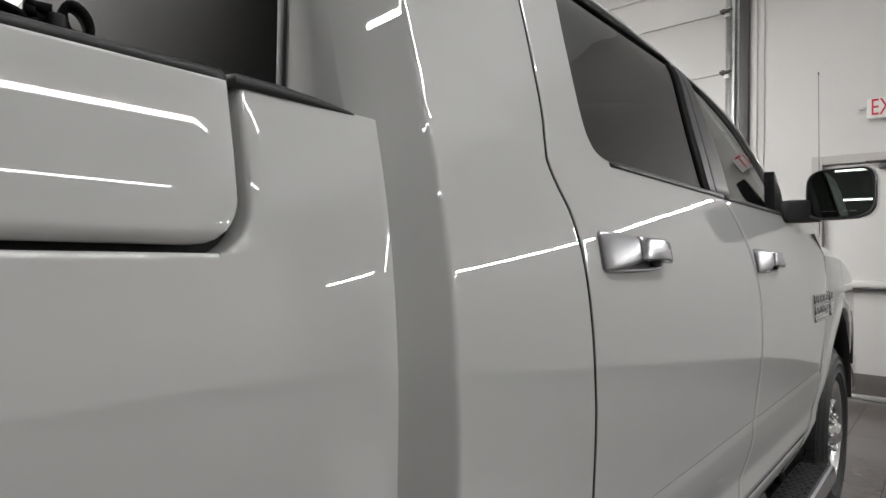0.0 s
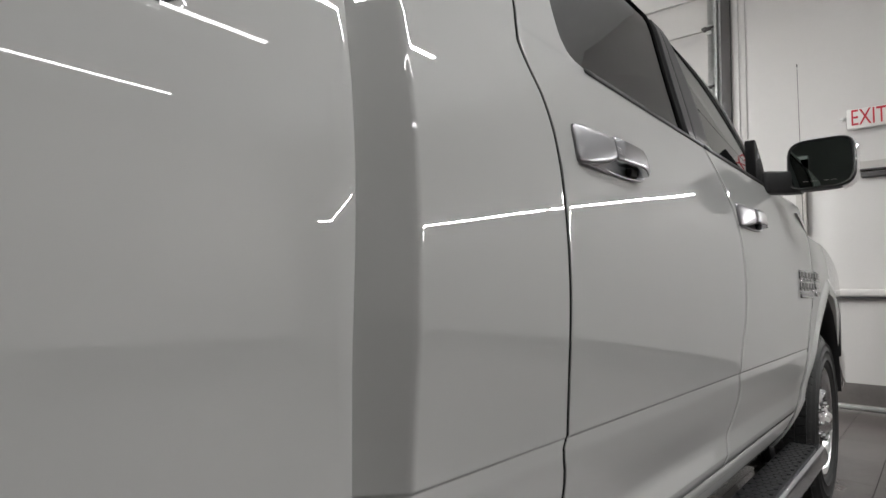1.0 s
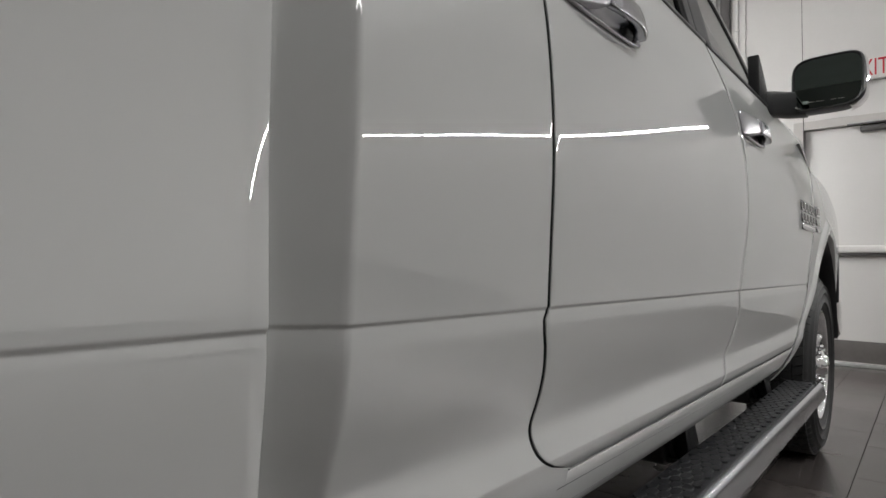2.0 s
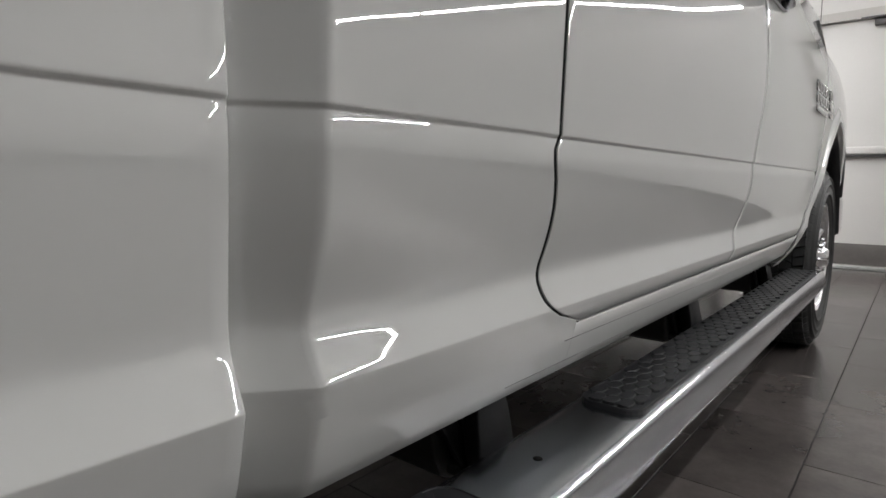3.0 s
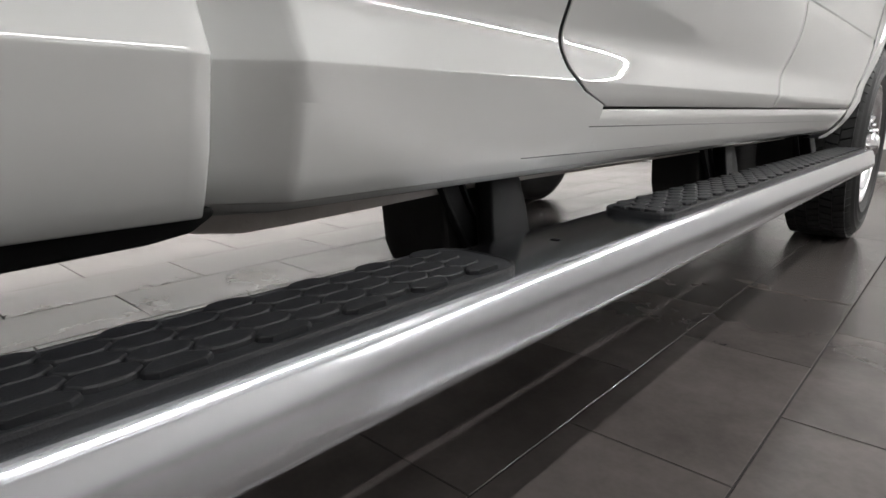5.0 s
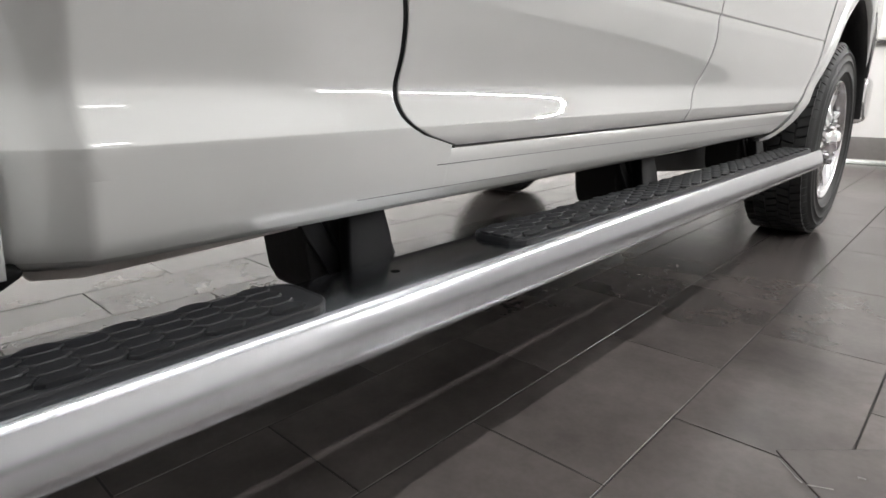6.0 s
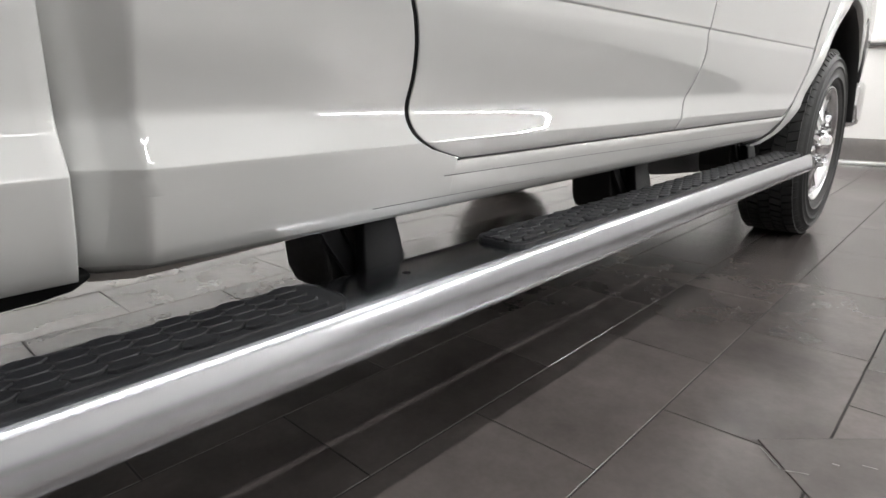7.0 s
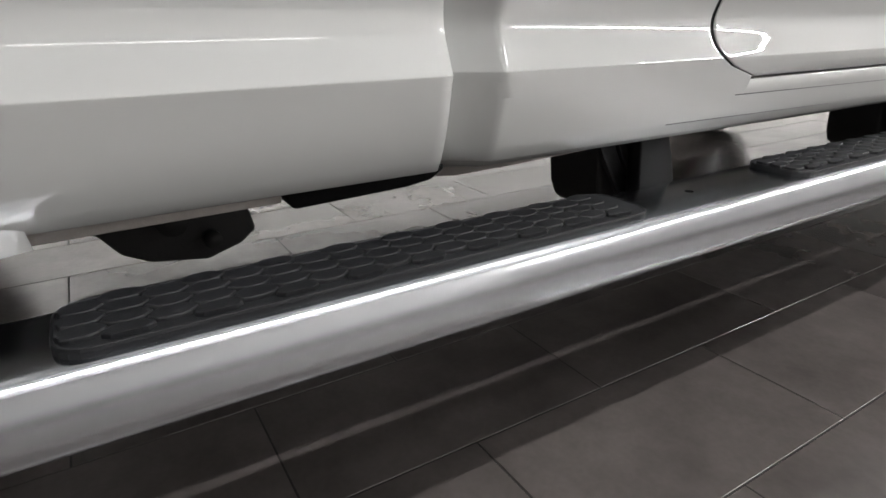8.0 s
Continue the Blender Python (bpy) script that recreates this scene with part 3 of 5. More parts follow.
both("door_seal", gap_seal(REAR_GAP, SILL_Z - 0.004, 1.85), SEALBLACK, (truck, truck), "black rubber door seal")
both("door_seal", gap_seal(MID_GAP, SILL_Z, BELT_Z - 0.002), SEALBLACK, (truck, truck), "black rubber door seal")
both("door_seal", gap_seal(FRONT_GAP, SILL_Z, 1.40), SEALBLACK, (truck, truck), "black rubber door seal")
both("sill_seal", lambda: sheet_panel(bmesh.new(), lambda z: -0.02, lambda z: 1.76, z_rows(SILL_Z - 0.012, SILL_Z + 0.014, 0.006, ()), lambda y, z: cab_surface(y, z) - 0.02, roll=(0, 0, 0, 0), cols=8), UNDER, (truck, truck), "black rubber sill seal")


def lean(y, z):
    """How far the front side glass and its frame stand in as the cab narrows forwards."""
    return 0.041 * (y - 0.95) + 0.0123 * (z - 1.457) / 0.35


def glazing(yl, yr, z0, z1, inset=0.010, toe=0.0):
    """A curved pane, set into the frame and leaning in forwards where toe is 1."""
    def make():
        return sheet_panel(bmesh.new(), yl, yr, z_rows(z0, z1, 0.03, ()), lambda y, z: cab_surface(y, z) - inset - toe * lean(y, z), roll=(0, 0, 0, 0), cols=14)
    return make


both("window_glass", glazing(lambda z: WIN_REAR(z) + 0.001, REAR_WIN_FRONT, 1.455, 1.852), TINT, (rear_door_near, rear_door_far), "dark tinted side glass")
both("window_glass", glazing(FRONT_WIN_REAR, lambda z: max(FRONT_WIN_FRONT(z), FRONT_WIN_REAR(z) + 0.01) + 0.05, 1.45, 1.85, inset=0.006, toe=1.0), CLEAR, (front_door_near, front_door_far), "clear side glass")


def strip_along(points, width, height, off=0.0):
    """A moulding that follows (y, z) points on the cab's side."""
    bm = bmesh.new()
    rows = []
    n = len(points)
    for i, (y, z) in enumerate(points):
        a, b = points[max(i - 1, 0)], points[min(i + 1, n - 1)]
        t = Vector((b[0] - a[0], b[1] - a[1])).normalized()
        s = Vector((-t.y, t.x))
        ring = []
        for u, h in ((-0.5, -0.006), (-0.5, 0.6 * height), (-0.3, height), (0.3, height), (0.5, 0.6 * height), (0.5, -0.006)):
            yy, zz = y + s.x * u * width, z + s.y * u * width
            ring.append(bm.verts.new((cab_surface(yy, zz) + (off(yy, zz) if callable(off) else off) + h, yy, zz)))
        rows.append(ring)
    for p, q in zip(rows, rows[1:]):
        for k in range(5):
            bm.faces.new((p[k], q[k], q[k + 1], p[k + 1]))
    bm.faces.new(rows[0])
    bm.faces.new(rows[-1][::-1])
    bmesh.ops.recalc_face_normals(bm, faces=bm.faces)
    return bm


def polyline(f, a, b, n, swap=True):
    return [(f(a + (b - a) * k / n), a + (b - a) * k / n) for k in range(n + 1)] if swap else [(a + (b - a) * k / n, f(a + (b - a) * k / n)) for k in range(n + 1)]


both("belt_moulding", lambda: strip_along([(0.07 + (MID_GAP(1.457) - 0.075) * k / 16, 1.4545) for k in range(17)], 0.012, 0.004), PLASTIC, (rear_door_near, rear_door_far), "thin black belt weatherstrip")
both("belt_moulding", lambda: strip_along([(0.785 + 0.75 * k / 16, 1.4545) for k in range(17)], 0.013, 0.004), PLASTIC, (front_door_near, front_door_far), "thin black belt weatherstrip")
both("window_channel", lambda: strip_along(polyline(REAR_WIN_FRONT, 1.452, 1.85, 14), 0.044, 0.001, -0.006), SEALBLACK, (rear_door_near, rear_door_far), "black rubber window channel")
both("window_channel", lambda: strip_along([(0.03 + 0.67 * k / 14, 1.846) for k in range(15)], 0.026, 0.001, -0.004), SEALBLACK, (rear_door_near, rear_door_far), "black rubber window channel")
both("window_channel", lambda: strip_along(polyline(FRONT_WIN_FRONT, 1.452, 1.828, 26), 0.056, 0.001, lambda y, z: -0.005 - lean(y, z)), SEALBLACK, (front_door_near, front_door_far), "black rubber window channel")


def b_pillar(y0, y1):
    def make():
        return sheet_panel(bmesh.new(), y0, y1, z_rows(1.461, 1.83, 0.03, ()), lambda y, z: cab_surface(y, z) - 0.002, roll=(0.002, 0.002, 0.002, 0.002), cols=6)
    return make


both("pillar_applique", b_pillar(lambda z: REAR_WIN_FRONT(z) + 0.017, lambda z: 0.742), BPILLAR, (rear_door_near, rear_door_far), "satin dark grey pillar cover")
both("pillar_applique", b_pillar(lambda z: 0.746, lambda z: FRONT_WIN_REAR(z) - 0.001), BPILLAR, (front_door_near, front_door_far), "satin dark grey pillar cover")


both("sill_seam", lambda: strip_along([(-0.02, 0.559), (0.2, 0.557), (0.44, 0.555), (1.0, 0.549), (1.5, 0.544), (1.70, 0.542)], 0.0011, 0.0002), SEAM, (truck, truck), "thin dark joint line along the sill")
both("sill_seam", lambda: strip_along([(-0.15, 0.528), (0.05, 0.5265), (0.26, 0.525)], 0.0009, 0.0002), SEAM, (truck, truck), "thin dark joint line along the sill")


# roof frame, roof, glass ends and hood
def roof_rail():
    """White frame over the doors that runs down into the windscreen pillar."""
    bm = bmesh.new()
    line = [(CAB_BACK + 0.03, 1.872), (0.0, 1.876), (0.45, 1.873), (0.75, 1.865), (0.95, 1.853), (1.10, 1.834), (1.25, 1.800), (1.38, 1.762), (1.50, 1.711), (1.62, 1.643), (1.75, 1.56), (1.88, 1.475), (1.96, 1.425)]
    rows = []
    for i, (y, z) in enumerate(line):
        a, b = line[max(i - 1, 0)], line[min(i + 1, len(line) - 1)]
        t = Vector((b[0] - a[0], b[1] - a[1])).normalized()
        s = Vector((-t.y, t.x))
        ring = []
        for u, h in ((-0.007, -0.009), (-0.005, -0.003), (-0.001, -0.002), (0.010, -0.010), (0.024, -0.036), (0.034, -0.07)):
            yy, zz = y + s.x * u, z + s.y * u
            ring.append(bm.verts.new((CAB_X(min(z, 1.86)) - corner(y) - max(0.0, lean(y, z)) + h, yy, zz)))
        rows.append(ring)
    for p, q in zip(rows, rows[1:]):
        for k in range(5):
            bm.faces.new((p[k], q[k], q[k + 1], p[k + 1]))
    bmesh.ops.recalc_face_normals(bm, faces=bm.faces)
    if sum(f.normal.x for f in bm.faces) < 0:
        bmesh.ops.reverse_faces(bm, faces=bm.faces)
    return bm


both("roof_rail", roof_rail, PAINT, (truck, truck))


def roof():
    bm = bmesh.new()
    ys = [CAB_BACK + 0.03, -0.3, 0.0, 0.3, 0.6, 0.86, 1.10]
    zs = [2.03, 2.035, 2.03, 2.02, 1.99, 1.95, 1.885]
    rows = []
    for y, z in zip(ys, zs):
        rows.append([bm.verts.new((-1 + u * 0.76, y, z - 0.12 * abs(u) ** 4)) for u in np.linspace(-1, 1, 13)])
    for p, q in zip(rows, rows[1:]):
        for k in range(12):
            bm.faces.new((p[k], p[k + 1], q[k + 1], q[k]))
    bmesh.ops.solidify(bm, geom=bm.faces, thickness=0.02)
    bmesh.ops.recalc_face_normals(bm, faces=bm.faces)
    return bm


part("roof", roof(), PAINT, truck)


def hood():
    bm = bmesh.new()
    ys = [1.95, 2.2, 2.5, 2.8, 3.1, 3.35, 3.48]
    zs = [1.40, 1.40, 1.39, 1.37, 1.335, 1.28, 1.2]
    ws = [0.93, 0.92, 0.91, 0.89, 0.87, 0.84, 0.80]
    rows = [[bm.verts.new((-1 + u * w, y, z - 0.05 * abs(u) ** 4)) for u in np.linspace(-1, 1, 13)] for y, z, w in zip(ys, zs, ws)]
    for p, q in zip(rows, rows[1:]):
        for k in range(12):
            bm.faces.new((p[k], p[k + 1], q[k + 1], q[k]))
    bmesh.ops.solidify(bm, geom=bm.faces, thickness=0.02)
    bmesh.ops.recalc_face_normals(bm, faces=bm.faces)
    return bm


part("hood", hood(), PAINT, truck)


def arch_panel(edge, outer, surface, lip=0.009, depth=0.05, fade=0.10):
    """The sheet between a wheel arch and its panel's outer border, with a flared lip round the arch."""
    bm = bmesh.new()

    def sample(points, n):
        pts = [Vector(p) for p in points]
        cum = [0.0]
        for a, b in zip(pts, pts[1:]):
            cum.append(cum[-1] + (b - a).length)
        fy, fz = curve_of(list(zip(cum, [p[0] for p in points]))), curve_of(list(zip(cum, [p[1] for p in points])))
        return [(fy(cum[-1] * k / n), fz(cum[-1] * k / n)) for k in range(n + 1)]

    n = 56
    inner, border = sample(edge, n), sample(outer, n)
    flare = curve_of([(0, lip - 0.004), (0.008, lip), (fade * 0.55, lip + 0.003), (fade * 0.85, lip * 0.7), (fade, 0.0), (5, 0.0)])
    steps = [fade * k for k in (0, 0.03, 0.08, 0.2, 0.4, 0.6, 0.74, 0.84, 0.92, 1.0, 1.12, 1.3)]
    rows = len(steps) + 5
    grid = []
    for (ya, za), (yb, zb) in zip(inner, border):
        row = []
        length = math.hypot(yb - ya, zb - za)
        k = min(1.0, length / (fade * 1.6))
        ds = [(s * k, s) for s in steps] + [(steps[-1] * k + (length - steps[-1] * k) * i / 6, 5.0) for i in range(1, 7)]
        for d, e in ds:
            u = d / length
            y, z = ya + (yb - ya) * u, za + (zb - za) * u
            row.append(bm.verts.new((surface(y, z) + flare(e) * k * min(1.0, max(0.0, (za - 0.50) / 0.28)), y, z)))
        grid.append(row)
    back = [bm.verts.new((r[0].co.x - depth, r[0].co.y, r[0].co.z)) for r in grid]
    for i in range(n):
        for k in range(rows):
            bm.faces.new((grid[i][k], grid[i + 1][k], grid[i + 1][k + 1], grid[i][k + 1]))
        bm.faces.new((back[i], back[i + 1], grid[i + 1][0], grid[i][0]))
    bmesh.ops.recalc_face_normals(bm, faces=bm.faces)
    if sum(f.normal.x * f.calc_area() for f in bm.faces) < 0:
        bmesh.ops.reverse_faces(bm, faces=bm.faces)
    return bm


FRONT_AXLE, REAR_AXLE, HUB_Z, TYRE_R = 2.556, -1.51, 0.425, 0.425
FRONT_ARCH = [(1.53, 0.489), (1.63, 0.490), (1.70, 0.502), (1.80, 0.523), (1.94, 0.585), (1.985, 0.627), (2.08, 0.711), (2.165, 0.798), (2.245, 0.888), (2.375, 0.973), (2.55, 1.05), (2.74, 1.03), (2.90, 0.95), (3.03, 0.82), (3.11, 0.66), (3.15, 0.5)]
FENDER_EDGE = [(1.515, 0.4965), (1.615, 0.507), (1.70, 0.522), (1.785, 0.555), (1.826, 0.601), (1.893, 0.64), (1.973, 0.732), (2.0, 0.806), (2.032, 0.9), (2.088, 1.0), (2.123, 1.1), (2.158, 1.2), (2.20, 1.31), (2.6, 1.30), (3.0, 1.25), (3.35, 1.15), (3.42, 0.9), (3.38, 0.5)]
both("front_fender", lambda: arch_panel(FRONT_ARCH, FENDER_EDGE, cab_surface), PAINT, (truck, truck))


def fender_top():
    """The sheet from the fender's shoulder up to the hood."""
    bm = bmesh.new()
    rows = []
    for y, z in ((2.0, 1.40), (2.2, 1.31), (2.6, 1.30), (3.0, 1.25), (3.35, 1.15)):
        x = cab_surface(y, min(z, 1.35))
        rows.append([bm.verts.new((x - 0.09 * u, y, z + (0.065 if y > 2.1 else 0.0) * math.sin(u * math.pi / 2))) for u in np.linspace(0, 1, 7)])
    for p, q in zip(rows, rows[1:]):
        for k in range(6):
            bm.faces.new((p[k], q[k], q[k + 1], p[k + 1]))
    return bm


both("fender_top", fender_top, PAINT, (truck, truck))

# bed
BED_FRONT, BED_TAIL, ARCH_Z, ARCH_R, FLARE_R = -0.497, -2.66, 0.44, 0.560, 0.620


def flare_y(z, side):
    """Where the bed's flat side meets the flare round the rear wheel."""
    return REAR_AXLE + side * math.sqrt(max(FLARE_R**2 - (z - ARCH_Z) ** 2, 0.0))


def bed_side():
    bm = bmesh.new()
    rows = z_rows(0.508, 1.256)
    rows = sorted(set(rows) | {ARCH_Z + FLARE_R * math.sin(radians(a)) for a in (70, 74, 78, 82, 85, 87.5, 89, 90)})
    sheet_panel(bm, lambda z: flare_y(z, 1), lambda z: BED_FRONT, rows, bed_surface, roll=(0, 0.0035, 0.006, 0), cols=34)
    sheet_panel(bm, lambda z: BED_TAIL, lambda z: flare_y(z, -1), rows, bed_surface, roll=(0.006, 0, 0.006, 0), cols=34)
    groove = lambda z: -0.672 if z > 1.318 else -0.672 - 0.05 * (1 - math.sqrt(max(0.0, 1 - ((1.318 - max(z, 1.272)) / 0.05) ** 2)))
    sheet_panel(bm, lambda z: groove(1.272), lambda z: BED_FRONT, z_rows(1.256, 1.2735, 0.006, ()), bed_surface, roll=(0, 0.0035, 0, 0), cols=16)
    sheet_panel(bm, groove, lambda z: BED_FRONT, z_rows(1.2735, 1.432, 0.008, (1.4290, 1.4298)), bed_surface, roll=(0.006, 0.0035, 0, 0.0015), cols=16)
    sheet_panel(bm, lambda z: BED_TAIL, lambda z: groove(1.272), z_rows(1.256, 1.2735, 0.004, ()), bed_surface, roll=(0, 0, 0, 0.004), cols=60)
    return weld(bm)


def bed_flare():
    """The raised lip round the rear wheel opening."""
    bm = bmesh.new()
    lip = curve_of([(0, 0.026), (0.010, 0.031), (0.024, 0.027), (0.040, 0.014), (0.050, 0.003), (FLARE_R - ARCH_R, 0.0), (0.1, -0.004)])
    rows = []
    for k in range(73):
        a = radians(5 + 170 * k / 72)
        row = []
        for d in (0, 0.004, 0.010, 0.017, 0.024, 0.032, 0.040, 0.045, 0.049, 0.055, FLARE_R - ARCH_R, 0.085):
            y, z = REAR_AXLE + (ARCH_R + d) * math.cos(a), ARCH_Z + (ARCH_R + d) * math.sin(a)
            row.append(bm.verts.new((bed_surface(y, max(z, 0.508)) + lip(d), y, z)))
        row.insert(0, bm.verts.new((row[0].co.x - 0.05, row[0].co.y, row[0].co.z)))
        rows.append(row)
    for p, q in zip(rows, rows[1:]):
        for k in range(len(p) - 1):
            bm.faces.new((p[k], p[k + 1], q[k + 1], q[k]))
    bmesh.ops.recalc_face_normals(bm, faces=bm.faces)
    if sum(f.normal.x * f.calc_area() for f in bm.faces) < 0:
        bmesh.ops.reverse_faces(bm, faces=bm.faces)
    return bm


both("bed_side", bed_side, PAINT, (truck, truck))
both("bed_flare", bed_flare, PAINT, (truck, truck))


def box_lid():
    edge = lambda z: -0.684 if z > 1.324 else -0.684 - 0.044 * (1 - math.sqrt(max(0.0, 1 - ((1.324 - z) / 0.044) ** 2)))
    return sheet_panel(bmesh.new(), lambda z: BED_TAIL + 0.1, edge, z_rows(1.280, 1.432, 0.007, (1.4290, 1.4298)), lambda y, z: bed_surface(y, z) + 0.005, roll=(0.01, 0.0045, 0.012, 0.0012), cols=60)


lid_near, lid_far = both("box_lid", box_lid, PAINT, (truck, truck), "white hinged side storage lid")
# Black sheet behind the lid puts the groove's shade into colour.
both("lid_recess", lambda: sheet_panel(bmesh.new(), lambda z: BED_TAIL + 0.02, lambda z: -0.60, z_rows(1.2, 1.42, 0.05, ()), lambda y, z: bed_surface(y, z) - 0.032, roll=(0, 0, 0, 0), cols=6), UNDER, (truck, truck), "black sheet that gives the lid's groove its shade")


def rail_cap(y0, y1, taper):
    def make():
        bm = bmesh.new()
        rows = []
        ys = spaced(y0, y1, 0.04, 0.006, 0.012)
        for y in ys:
            x = bed_surface(y, 1.43)
            k = min(1.0, max(0.0, (y1 - y) / taper)) ** 0.6 if taper else min(1, 0.5 + (min(y - y0, y1 - y)) / 0.012)
            h = 0.003 + 0.012 * k
            ring = [(x - 0.002, 1.428), (x + 0.003 * k, 1.430), (x + 0.004 * k, 1.428 + 0.6 * h), (x + 0.001, 1.428 + 0.9 * h), (x - 0.012, 1.428 + h), (x - 0.10, 1.432 + h), (x - 0.12, 1.43)]
            rows.append([bm.verts.new((a, y, b)) for a, b in ring])
        for p, q in zip(rows, rows[1:]):
            for k in range(6):
                bm.faces.new((p[k], q[k], q[k + 1], p[k + 1]))
        bm.faces.new(rows[0]), bm.faces.new(rows[-1][::-1])
        bmesh.ops.recalc_face_normals(bm, faces=bm.faces)
        return bm
    return make


both("rail_cap", rail_cap(BED_TAIL + 0.1, -0.684, 0), PLASTIC, (lid_near, lid_far), "black plastic rail cap")
both("rail_cap", rail_cap(-0.676, -0.532, 0.09), PLASTIC, (truck, truck), "black plastic rail cap with a tapered end")


def bed_inside():
    bm = bmesh.new()
    box(bm, -1.86, -0.14, BED_TAIL + 0.03, BED_FRONT - 0.045, 0.80, 0.84, 0.004)
    box(bm, -0.30, -0.16, BED_TAIL + 0.03, BED_FRONT - 0.045, 0.84, 1.40, 0.004)
    box(bm, -1.84, -1.70, BED_TAIL + 0.03, BED_FRONT - 0.045, 0.84, 1.40, 0.004)
    box(bm, -1.70, -0.30, BED_FRONT - 0.045, BED_FRONT - 0.01, 0.80, 1.40, 0.004)
    return bm


part("bed_liner", bed_inside(), PLASTIC, truck, "black bed liner", smooth=False)
part("tailgate", new_box(-1.93, -0.07, BED_TAIL - 0.01, BED_TAIL + 0.05, 0.78, 1.43, bevel=0.015, seg=3), PAINT, truck)
part("rear_bumper", new_box(-1.95, -0.05, BED_TAIL - 0.22, BED_TAIL - 0.015, 0.50, 0.72, bevel=0.04, seg=4), CHROME, truck)


def bed_skirt():
    bm = bmesh.new()
    prism(bm, [(-0.662, 0.514), (-0.484, 0.514), (-0.484, 0.508), (-0.501, 0.498), (-0.53, 0.494), (-0.655, 0.490), (-0.662, 0.500)], -0.16, -0.052, 0.003)
    return bm


both("bed_skirt", bed_skirt, SEALBLACK, (truck, truck), "black plastic closing strip under the bed")
both("bed_flange", lambda: prism(bmesh.new(), [(-0.93, 0.514), (-0.665, 0.514), (-0.665, 0.497), (-0.93, 0.494)], -0.10, -0.058, 0.002), PRIMER, (truck, truck), "dull grey underseal flange")


# cab back with its window
def cab_back():
    bm = bmesh.new()
    for x0, x1, z0, z1 in ((-1.86, -0.14, 0.60, 1.36), (-1.92, -1.88, 1.36, 1.88), (-1.80, -0.225, 1.98, 2.0)):
        box(bm, x0, x1, CAB_BACK, CAB_BACK + 0.03, z0, z1)
    return bm


def back_return():
    """The rounded strip from the cab's side to its back window."""
    bm = bmesh.new()
    rows = []
    for z in z_rows(0.56, 1.86, 0.03, ()):
        x = cab_surface(CAB_BACK + 0.004, z)
        inner = min(-0.225, x - 0.02)
        rows.append([bm.verts.new((x + (inner - x) * u, CAB_BACK + 0.004 - 0.012 * (1 - (1 - min(u * 2.5, 1)) ** 2), z)) for u in (0, 0.06, 0.14, 0.25, 0.4, 0.7, 1.0)])
    for p, q in zip(rows, rows[1:]):
        for k in range(6):
            bm.faces.new((p[k + 1], p[k], q[k], q[k + 1]))
    return bm


part("cab_back", cab_back(), PAINT, truck, smooth=False)
both("back_pillar", back_return, PAINT, (truck, truck))
part("rear_window", new_box(-1.88, -0.225, CAB_BACK + 0.002, CAB_BACK + 0.010, 1.36, 1.98), REARGLASS, truck, "dark tinted rear window", smooth=False)
part("rear_window_seal", new_box(-0.240, -0.222, CAB_BACK - 0.012, CAB_BACK + 0.001, 1.36, 1.86, bevel=0.002), PLASTIC, truck, "black rubber window seal")


def windscreen():
    bm = bmesh.new()
    rows = [[bm.verts.new((-1 + u * w, y + 0.06 * (1 - u * u), z)) for u in np.linspace(-1, 1, 11)] for y, z, w in ((1.08, 1.89, 0.74), (1.55, 1.68, 0.80), (2.02, 1.41, 0.88))]
    for p, q in zip(rows, rows[1:]):
        for k in range(10):
            bm.faces.new((p[k], p[k + 1], q[k + 1], q[k]))
    return bm


part("windscreen", windscreen(), CLEAR, truck, "clear windscreen")


def cabin():
    bm = bmesh.new()
    box(bm, -1.90, -0.10, CAB_BACK + 0.04, 1.95, 0.56, 0.62)
    box(bm, -1.88, -0.12, 1.55, 1.95, 0.62, 1.40, 0.05, 3)
    box(bm, -1.88, -0.12, 1.40, 1.60, 1.20, 1.44, 0.06, 3)
    return bm


part("cabin_floor", cabin(), SEAT, truck, "dark cabin floor and dashboard", smooth=False)
for sx in (-0.50, -1.50):
    bm = new_box(sx - 0.26, sx + 0.26, 0.35, 0.85, 0.85, 1.05, bevel=0.06, seg=3)
    box(bm, sx - 0.25, sx + 0.25, 0.22, 0.36, 1.02, 1.52, 0.05, 3)
    box(bm, sx - 0.13, sx + 0.13, 0.20, 0.30, 1.55, 1.72, 0.04, 3)
    part("front_seat", bm, SEAT, truck, "dark leather front seat")


